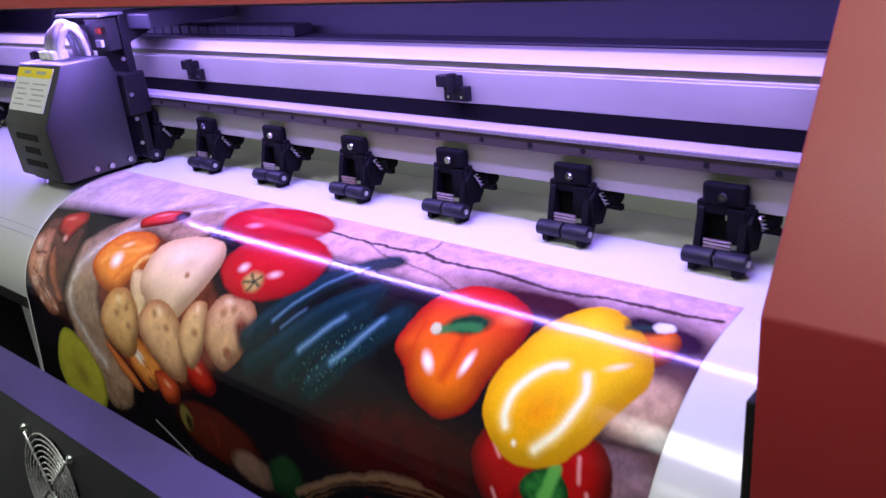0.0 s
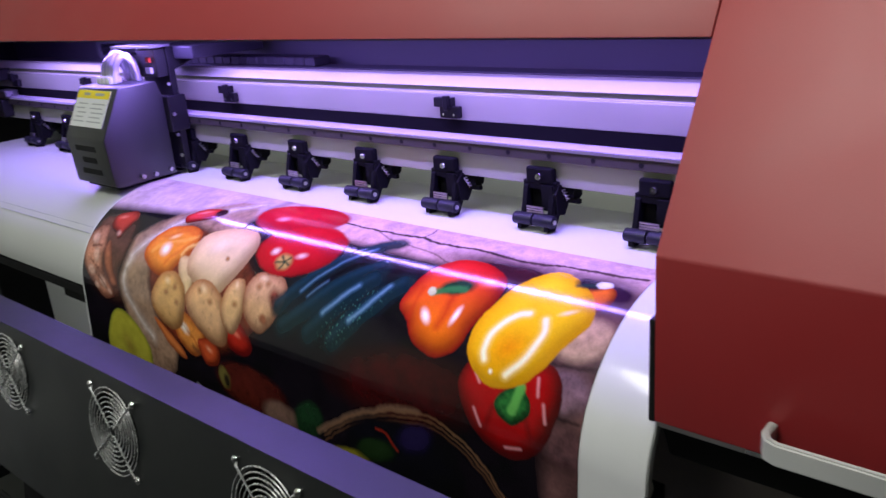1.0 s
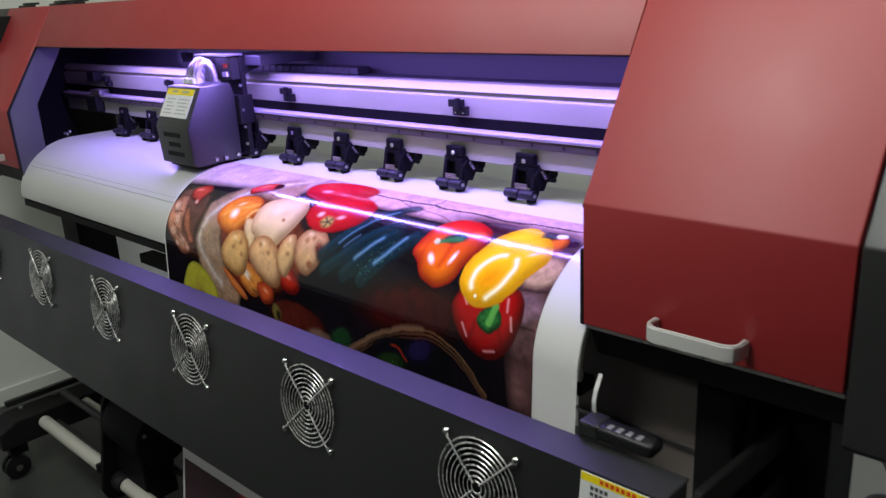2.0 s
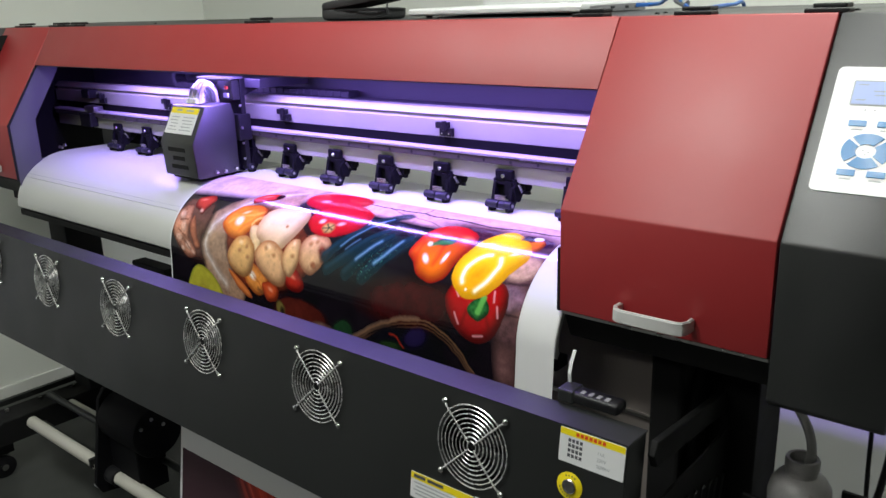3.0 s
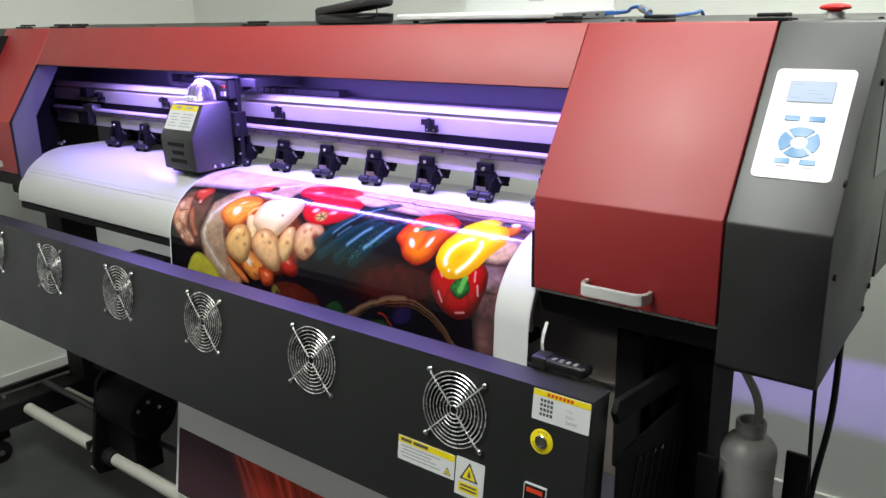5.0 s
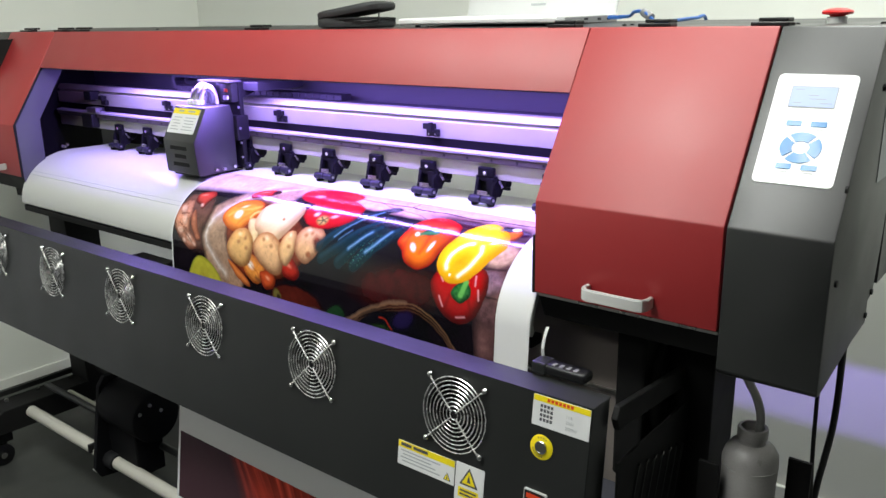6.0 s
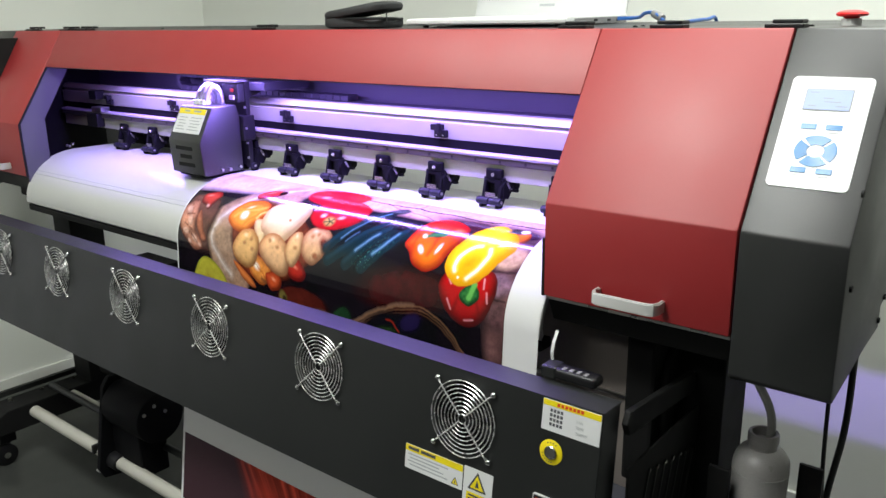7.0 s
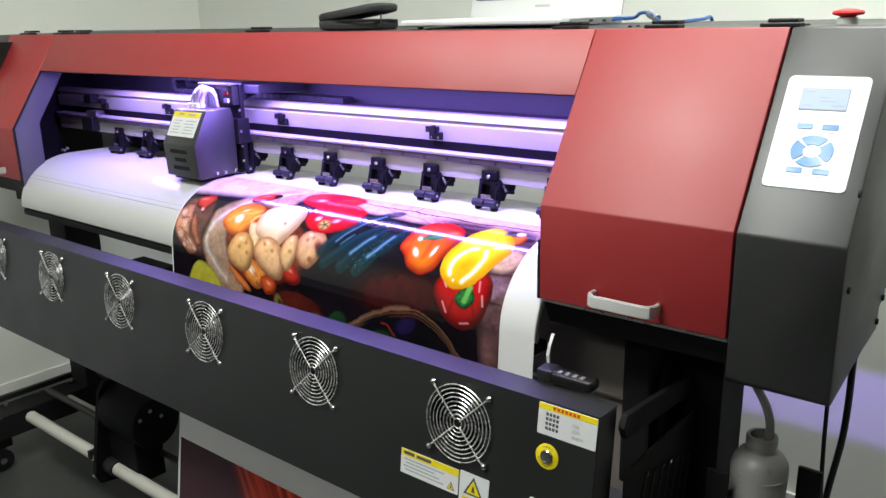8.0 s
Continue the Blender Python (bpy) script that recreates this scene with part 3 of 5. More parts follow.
def carriage():
    xa, xb = -1.045, -.920
    prof = [(.213, .992), (.208, 1.068), (.249, 1.145), (.318, 1.147), (.326, 1.12), (.326, .991), (.225, .988)]
    c = part("print_carriage", prism(prof, xa, xb, .003), GREY, printer, "charcoal print head carriage", smooth=True)
    d = Vector((0, .041, .075)).normalized()
    f = basis((xa, .208, 1.070), (1, 0, 0), d)
    sticker = part("sticker", plate(rounded(.008, .112, .018, .080, .002), .0002, .0012, m=f), LABEL, c, "white and yellow warning sticker")
    part("sticker_band", plate([(.009, .066), (.111, .066), (.111, .0795), (.009, .0795)], .0012, .0015, m=f), YELLOW, c)
    for k in range(5):
        for x0, x1 in ((.016, .050), (.060, .104)):
            s = .026 + k * .0075
            part("text_bar", plate([(x0 + (k % 3) * .003, s), (x1 - (k % 2) * .006, s), (x1 - (k % 2) * .006, s + .0022), (x0 + (k % 3) * .003, s + .0022)], .0012, .0014, m=f), GREYINK, c)
    for x0, x1 in ((.030, .050), (.066, .094)):
        part("text_bar", plate([(x0, .071), (x1, .071), (x1, .0755), (x0, .0755)], .0015, .0017, m=f), GREYINK, c)
    for k, (x0, x1) in enumerate(((.026, .092), (.040, .086), (.030, .094))):
        z = 1.052 - k * .0195
        y = .208 + (1.070 - z) / .073 * .005
        part("vent_slot", box(xa + x0, xa + x1, y - .0012, y + .004, z - .005, z + .005, .0015), MATT, c)
    part("nozzle_guard", box(xa + .012, xb - .012, .225, .322, .984, .989), MATT, c)
    for y, z in ((.262, .999), (.285, .998), (.314, 1.0)):
        part("side_screw", rod((xb, y, z), (xb + .006, y, z), .004, 8), STEEL, c)
    back = part("carriage_bracket", prism([(.342, 1.0), (.342, 1.195), (.344, 1.199), (.43, 1.199), (.43, 1.188), (.354, 1.16), (.354, 1.0)], xa + .050, xb + .006, .0015), BLACK, printer, "black carriage bracket")
    part("bracket_edge", box(xa + .012, xb + .008, .312, .350, 1.1992, 1.2025), ALU, back)
    part("board_cover", box(xb - .052, xb + .004, .322, .3415, 1.152, 1.197, .002), DRYER, back, "dark cover of the carriage board")
    part("connector", box(xb - .020, xb - .010, .318, .3225, 1.176, 1.184, .001), REDINK, back, "small red connector")
    part("connector", box(xb - .024, xb - .008, .317, .3225, 1.158, 1.168, .001), LABEL, back, "pale connector")
    part("chain_arm", box(xb - .030, xb + .060, .356, .500, 1.178, 1.1985, .002), CHAIN, back, "flat arm towards the cable chain")
    part("slider", box(xa + .02, xb + .010, .327, .3625, 1.06, 1.12, .003), BLACK, back)
    for z in (1.02, 1.055, 1.09, 1.14):
        part("bracket_screw", rod((xb + .010, .334, z), (xb + .013, .334, z), .003, 8), STEEL, back)
    # milky ink tubes that loop up from the carriage and down behind it
    for k in range(7):
        x = xa + .026 + k * .0062
        y, top = .296 + .007 * (k % 2), 1.186 + .004 * ((k * 5) % 3)
        part("ink_tube", hose([(x - .004, y - .012, 1.140), (x - .003, y - .012, 1.162), (x + .002, y - .006, top - .006), (x + .008, y + .004, top), (x + .014, y + .014, top - .012), (x + .016, y + .018, 1.155), (x + .015, y + .018, 1.140)], .0042, 8, 5), CLEAR, c, "milky ink tube", smooth=True)
    for k in range(3):
        x = xa + .016 + k * .016
        part("damper", box(x, x + .012, .272, .296, 1.144, 1.158, .003), CLEAR, c, "clear ink damper")


carriage()


def drag_chain():
    """Links of the cable chain that lies on the beam and turns at its left end."""
    x_bend, r = -1.36, .018
    first = None

    def link(m):
        nonlocal first
        if first is None:
            bm = box(-.0119, .0119, -.018, .018, -.0075, .0075, .002, 1)
            first = part("chain_link", bm, CHAIN, printer)
            first.matrix_world = m
        else:
            o = new("chain_link", first.data)
            o.parent = printer
            o.matrix_world = m
    for k in range(27):
        link(pose(x_bend + .012 + k * .0245, .488, 1.160))
    for k in range(20):
        link(pose(x_bend + .012 + k * .0245, .488, 1.160 + 2 * r))
    for k in range(1, 6):
        a = 90 + 30 * k
        link(pose(x_bend + r * math.cos(radians(a)), .488, 1.160 + r + r * math.sin(radians(a)), 0, -(a - 90), 0))
    part("chain_tray", box(X0 - .1, XC1, .468, .51, 1.1505, 1.1522), INSIDE, printer)


drag_chain()


def stand():
    for x0, x1 in ((.212, .288), (-1.895, -1.79)):
        leg = part("leg", box(x0, x1, .30, .41, .19, .856, .003), MATT, printer, "black steel leg")
        foot = part("foot", prism([(-.02, .115), (-.02, .165), (.03, .19), (.72, .19), (.76, .165), (.76, .115)], x0 + .004, x1 - .004, .003), MATT, printer, "black steel foot beam")
        part("foot_rail", box(x0 - .012, x0 + .003, .04, .34, .196, .214, .002), DRYER, foot)
        for y in (.07, .17, .28):
            part("bolt", rod((x0 + .03, y, .19), (x0 + .03, y, .197), .006, 8), STEEL, foot)
        for y in (.03, .70):
            c = part("caster", box((x0 + x1) / 2 - .022, (x0 + x1) / 2 + .022, y - .025, y + .025, .075, .115, .004), BLACK, printer, "black swivel caster")
            for dx in (-.013, .013):
                part("wheel", rod(((x0 + x1) / 2 + dx - .008, y - .012, .036), ((x0 + x1) / 2 + dx + .008, y - .012, .036), .036, 20, bevel=.004), BLACK, c, smooth=True)
            part("hub", rod(((x0 + x1) / 2 + .022, y - .012, .036), ((x0 + x1) / 2 + .026, y - .012, .036), .010, 12), STEEL, c)
    part("cross_beam", box(-1.784, .212, .33, .39, .22, .28, .003), MATT, printer)
    # parts under the right shell
    part("heater_plate", box(-.035, .154, .256, .262, .56, .866, .002), BROWN, printer, "brown-grey heater plate")
    part("plate_edge", box(-.04, .154, .250, .256, .728, .733), STEEL, printer)
    part("motor_block", box(.156, .206, .22, .34, .60, .856, .006), MATT, printer)
    part("hose_run", hose([(.20, .30, .85), (.205, .26, .80), (.212, .25, .74), (.205, .27, .66), (.19, .28, .58)], .012, 10, 6), MATT, printer, smooth=True)
    # support arms of the dryer with slotted side plates
    part("dryer_arm", prism([(.050, .795), (.060, .812), (.29, .79), (.30, .765), (.29, .755), (.06, .775)], .234, .244, .002), MATT, printer, "black dryer arm")
    sp = part("slotted_plate", box(.246, .250, .05, .30, .45, .73), MATT, printer)
    for k in range(7):
        a = Vector((.2505, .085 + k * .028, .60 - k * .006))
        part("slot_rib", rod(a, a + Vector((0, .030, .095)), .0022, 6), DRYER, sp)
        part("slot_screw", rod(a + Vector((-.001, .031, .098)), a + Vector((.003, .031, .098)), .0035, 8), STEEL, sp)


stand()

# ---- the dryer in front of the printer ----
LEANB = radians(7.5)
PF = basis((0, 0, .75), (1, 0, 0), (0, math.sin(LEANB), math.cos(LEANB)))   # flat frame of its front
FANS = (0.0, -.3185, -.635, -.9465, -1.2545, -1.557)
DX0, DX1, DV0, DV1 = -1.79, .228, -.193, .0745


def dryer():
    d = thing("infrared_dryer", (-.78, .03, .56), "long dark grey dryer bar with six round fan openings", "dryer")
    front = bmesh.new()

    def quad(x0, x1, v0, v1):
        front.faces.new([front.verts.new((x, v, 0)) for x, v in ((x0, v0), (x1, v0), (x1, v1), (x0, v1))])
    half, r, n = .064, .0565, 40
    edges = sorted([DX0, DX1] + [c + s * half for c in FANS for s in (-1, 1)])
    for a, b in zip(edges[0::2], edges[1::2]):
        quad(a, b, -half, half)
    quad(DX0, DX1, half, DV1)
    quad(DX0, DX1, DV0, -half)
    for c in FANS:
        ring = []
        for k in range(n):
            a = 2 * math.pi * k / n
            ca, sa = math.cos(a), math.sin(a)
            q = half / max(abs(ca), abs(sa))
            ring.append((front.verts.new((c + q * ca, q * sa, 0)), front.verts.new((c + r * ca, r * sa, 0)), front.verts.new((c + (r - .001) * ca, (r - .001) * sa, -.003)), front.verts.new((c + (r - .001) * ca, (r - .001) * sa, -.026))))
        for k in range(n):
            p, q2 = ring[k], ring[(k + 1) % n]
            for j in range(3):
                front.faces.new((p[j], q2[j], q2[j + 1], p[j + 1]))
    bmesh.ops.remove_doubles(front, verts=front.verts[:], dist=1e-5)
    bmesh.ops.transform(front, matrix=PF, verts=front.verts[:])
    part("front_panel", front, DRYER, d, "dark grey front panel")
    top = PF @ Vector((0, DV1, 0))
    low = PF @ Vector((0, DV0, 0))
    part("top_plate", prism([(top.y + .0003, top.z + .0006), (top.y + .0003, top.z - .0012), (.0625, top.z - .0035), (.0625, top.z - .0015)], DX0, DX1), DRYER, d)
    part("back_plate", prism([(.0565, top.z - .004), (.0575, top.z - .004), (.035, low.z), (.034, low.z)], DX0, DX1), MATT, d)
    part("bottom_plate", prism([(low.y + .001, low.z + .0015), (low.y + .001, low.z), (.034, low.z), (.034, low.z + .0015)], DX0, DX1), DRYER, d)
    for x0, x1 in ((DX1 - .0015, DX1 + .0005), (DX0 - .0005, DX0 + .0015)):
        part("end_plate", prism([(top.y + .0006, top.z - .0005), (.0575, top.z - .003), (.0345, low.z + .001), (low.y + .0015, low.z + .001)], x0, x1), DRYER, d)
    # one fan with its guard; the others share the meshes
    guard = bmesh.new()
    for k in range(9):
        rr = .0075 + k * .00656
        m = 40 if k > 3 else 24
        hose([(rr * math.cos(2 * math.pi * j / m), rr * math.sin(2 * math.pi * j / m), .005) for j in range(m)], .00095, 6, bm=guard, closed=True)
    for sx in (-1, 1):
        for sy in (-1, 1):
            rod((sx * .0045, sy * .0045, .0064), (sx * .049, sy * .049, .0064), .0014, 6, bm=guard)
            hose([(sx * .0475, sy * .0475, .0064), (sx * .0505, sy * .0495, .003), (sx * .0525, sy * .0525, .0016)], .0014, 6, 3, bm=guard)
    g_me = part("fan_guard", guard, WIRE, d, "chrome wire fan guard", smooth=True)
    g_me.matrix_world = PF @ Matrix.Translation((FANS[0], 0, 0))
    scr = part("screw", lathe([(.0022, 0), (.0022, .003), (.0048, .0035), (.0046, .0052), (.0030, .0068), (.0008, .0072)], 14), CHROME, g_me, smooth=True)
    fan = lathe([(.019, -.032), (.019, -.014), (.017, -.012), (.002, -.0118)], 24)
    bl = bmesh.new()
    rows = [[bl.verts.new((rr * math.cos(da), rr * math.sin(da), z + dz)) for rr, da, z in ((.018, 0, -.016), (.052, .15, -.015), (.053, .75, -.028), (.018, .75, -.030))] for dz in (0, -.0012)]
    bl.faces.new(rows[0])
    bl.faces.new(rows[1][::-1])
    for q in range(4):
        bl.faces.new((rows[0][q], rows[0][(q + 1) % 4], rows[1][(q + 1) % 4], rows[1][q]))
    blade = part("blade", bl, BLACK)
    f_me = part("fan", fan, BLACK, d, "black fan")
    f_me.matrix_world = g_me.matrix_world
    back = part("fan_housing", plate([(.0555 * math.cos(2 * math.pi * k / 32), .0555 * math.sin(2 * math.pi * k / 32)) for k in range(32)], -.0345, -.033), MATT, d)
    back.matrix_world = g_me.matrix_world
    for i, c in enumerate(FANS):
        pos = PF @ Matrix.Translation((c, 0, 0))
        if i:
            g = new("fan_guard", g_me.data)
            g["label"] = "chrome wire fan guard"
            f2 = new("fan", f_me.data)
            f2["label"] = "black fan"
            b2 = new("fan_housing", back.data)
            for o in (g, f2, b2):
                o.parent = d
                o.matrix_parent_inverse = d.matrix_world.inverted()
                o.matrix_basis = pos @ Matrix.Rotation(radians(17 * i) if o is f2 else 0, 4, "Z")
        else:
            g, f2 = g_me, f_me
            for o in (g_me, f_me, back):
                o.matrix_parent_inverse = d.matrix_world.inverted()
                o.matrix_basis = pos
        for j in range(7):
            s = blade if i == 0 and j == 0 else new("blade", blade.data)
            s.parent = f2
            s.matrix_parent_inverse = Matrix()
            s.matrix_basis = Matrix.Rotation(2 * math.pi * j / 7, 4, "Z")
        for j, (sx, sy) in enumerate(((-1, -1), (-1, 1), (1, -1), (1, 1))):
            s = scr if i == 0 and j == 0 else new("screw", scr.data)
            s.parent = g
            s.matrix_parent_inverse = Matrix()
            s.matrix_basis = Matrix.Translation((sx * .0525, sy * .0525, 0))

    def flat(outline, z0, z1):
        return plate(outline, z0, z1, m=PF)

    def rect(x0, x1, v0, v1, z0, z1):
        return flat([(x0, v0), (x1, v0), (x1, v1), (x0, v1)], z0, z1)
    # rating sticker
    a = part("rating_sticker", flat(rounded(.135, .2265, .027, .0725, .0015, 2), .0002, .0009), LABEL, d, "white rating sticker with a yellow band")
    part("band", rect(.1355, .226, .0635, .072, .0009, .0012), YELLOW, a)
    for k in range(7):
        part("heading_bar", rect(.158 + k * .0062, .1625 + k * .0062, .0655, .0702, .0012, .0014), REDINK, a)
    for r in range(4):
        for k in range(4):
            v = .0555 - r * .0068
            part("text_bar", rect(.1475 + k * .0055, .1515 + k * .0055, v, v + .0045, .0009, .0011), INK, a)
    for r, word in enumerate(("11A", "220V", "2000W")):
        cu = bpy.data.curves.new("value_text", "FONT")
        cu.body, cu.size, cu.extrude = word, .0062, .0001
        me = bpy.data.meshes.new_from_object(bpy.data.objects.new("tmp", cu))
        o = new("value_text", me)
        me.materials.append(GREYINK)
        o.parent = a
        o.matrix_world = PF @ Matrix.Translation((.189, .0505 - r * .0085, .0011))
    # green-lit push button in a yellow ring
    bt = part("push_button", lathe([(.0185, 0), (.0185, .0006), (.018, .0009)], 32, m=PF @ Matrix.Translation((.1545, -.0035, .0002))), YELLOW, d, "steel push button in a yellow ring", smooth=True)
    part("button_head", lathe([(.0098, .0009), (.0098, .0030), (.0088, .0040), (.0070, .0040), (.0068, .0034), (.0005, .0034)], 24, m=PF @ Matrix.Translation((.1545, -.0035, .0004))), STEEL, bt, "steel head", smooth=True)
    for k in range(10):
        an = radians(200 + k * 15.5) if k < 6 else radians(60 + (k - 6) * 18)
        part("text_bar", plate([(-.001, -.0008), (.001, -.0008), (.001, .0008), (-.001, .0008)], .0009, .0012, m=PF @ Matrix.Translation((.1545 + .0142 * math.cos(an), -.0035 + .0142 * math.sin(an), .0002)) @ Matrix.Rotation(an, 4, "Z")), INK, bt)
    # notice sticker
    s = part("notice_sticker", flat(rounded(-.110, .0065, -.1155, -.0745, .0015, 2), .0002, .0009), LABEL, d, "white notice sticker with a yellow band")
    part("band", rect(-.1095, .006, -.0855, -.075, .0009, .0012), YELLOW, s)
    for x0, x1 in ((-.104, -.082), (-.078, -.048)):
        part("text_bar", rect(x0, x1, -.0825, -.0775, .0012, .0014), INK, s)
    for r in range(4):
        part("text_bar", rect(-.104 + .004 * (r % 2), -.022 - .009 * ((r * 2) % 3), -.0915 - r * .0058, -.0893 - r * .0058, .0009, .0011), GREYINK, s)

    def warning(cx, cv, w, parent):
        tri = lambda k: [(cx - w * k, cv - w * .58 * k), (cx + w * k, cv - w * .58 * k), (cx, cv + w * 1.15 * k)]
        part("warning_triangle", flat(tri(1), .0009, .0012), INK, parent)
        part("triangle_field", flat(tri(.72), .0012, .0014), YELLOW, parent)
        part("triangle_mark", flat([(cx - w * .16, cv - w * .25), (cx + w * .22, cv - w * .25), (cx + w * .12, cv + w * .12), (cx, cv + w * .45), (cx - w * .1, cv + w * .1)], .0014, .0016), INK, parent)
    warning(-.0075, -.1065, .0075, s)
    t = part("warning_sticker", flat(rounded(.0085, .0625, -.134, -.0725, .0015, 2), .0002, .0009), LABEL, d, "white warning sticker with a yellow triangle")
    warning(.0345, -.0965, .0175, t)
    part("band", rect(.0155, .0535, -.127, -.1115, .0009, .0012), YELLOW, t)
    for r in range(2):
        part("text_bar", rect(.019, .050, -.1175 - r * .006, -.1145 - r * .006, .0012, .0014), INK, t)
    # switch below the button
    w = part("power_switch", flat(rounded(.1335, .1715, -.105, -.0705, .002, 2), .0002, .003), LABEL, d, "framed black and red power switch")
    part("rocker", rect(.1355, .1695, -.1035, -.0725, .003, .0045), BLACK, w)
    part("rocker_mark", rect(.139, .166, -.083, -.076, .0045, .0048), REDINK, w)


dryer()


def clip_on_dryer():
    c = thing("media_clip", (.14, .075, .824), "black ribbed clip with a grey end on the dryer's top", "clip")
    part("body", box(.098, .186, .062, .090, .825, .842, .006, 3), BLACK, c, smooth=True)
    part("grey_end", box(.096, .121, .061, .091, .8240, .8432, .003), DRYER, c, "grey end piece")
    for k in range(4):
        part("rib", box(.128 + k * .012, .134 + k * .012, .066, .076, .8410, .8428, .0006), PORTS, c)
    strip = bmesh.new()
    prism([(.086, .842), (.084, .856), (.088, .870), (.098, .886), (.0992, .8855), (.0895, .8695), (.0855, .856), (.0875, .842)], .0985, .1035, bm=strip)
    part("spring_strip", strip, LABEL, c, "thin pale spring strip")


clip_on_dryer()


# ---- the sheet that is being printed ----
SX0, SX1 = -.9255, .050


def sheet_curve():
    """Points down the sheet in y and z, and their running length from the crest."""
    pts = [(.46 - .17 * k / 16, .985) for k in range(16)] + curved_outline(0, 60)
    pts += [(.127 - .027 * k / 40, .85 - .403 * k / 40) for k in range(1, 41)]
    pts += [(.10 - .035 * k / 24, .447 - .232 * k / 24) for k in range(1, 25)]
    y, z = np.array(pts).T
    s = np.concatenate([[0], np.cumsum(np.hypot(np.diff(y), np.diff(z)))])
    return y, z, s - s[16]


SY, SZ, SS = sheet_curve()


def surface(s, lift=0.0):
    """The sheet's y and z at the running length s, lifted off it."""
    y, z = np.interp(s, SS, SY), np.interp(s, SS, SZ)
    e = 1e-3
    ty, tz = np.interp(s + e, SS, SY) - np.interp(s - e, SS, SY), np.interp(s + e, SS, SZ) - np.interp(s - e, SS, SZ)
    k = np.hypot(ty, tz)
    return y + lift * tz / k, z - lift * ty / k


def soft(n, f, seed):
    """Smooth noise of about f cells a metre, from -1 to 1, on the two arrays n."""
    rng = np.random.RandomState(seed)
    t = rng.uniform(-1, 1, (257, 257))
    a, b = n[0] * f + 900, n[1] * f + 900
    i, j = np.floor(a).astype(int), np.floor(b).astype(int)
    u, v = a - i, b - j
    u, v = u * u * (3 - 2 * u), v * v * (3 - 2 * v)
    i, j = i % 256, j % 256
    return (t[i, j] * (1 - u) + t[i + 1, j] * u) * (1 - v) + (t[i, j + 1] * (1 - u) + t[i + 1, j + 1] * u) * v


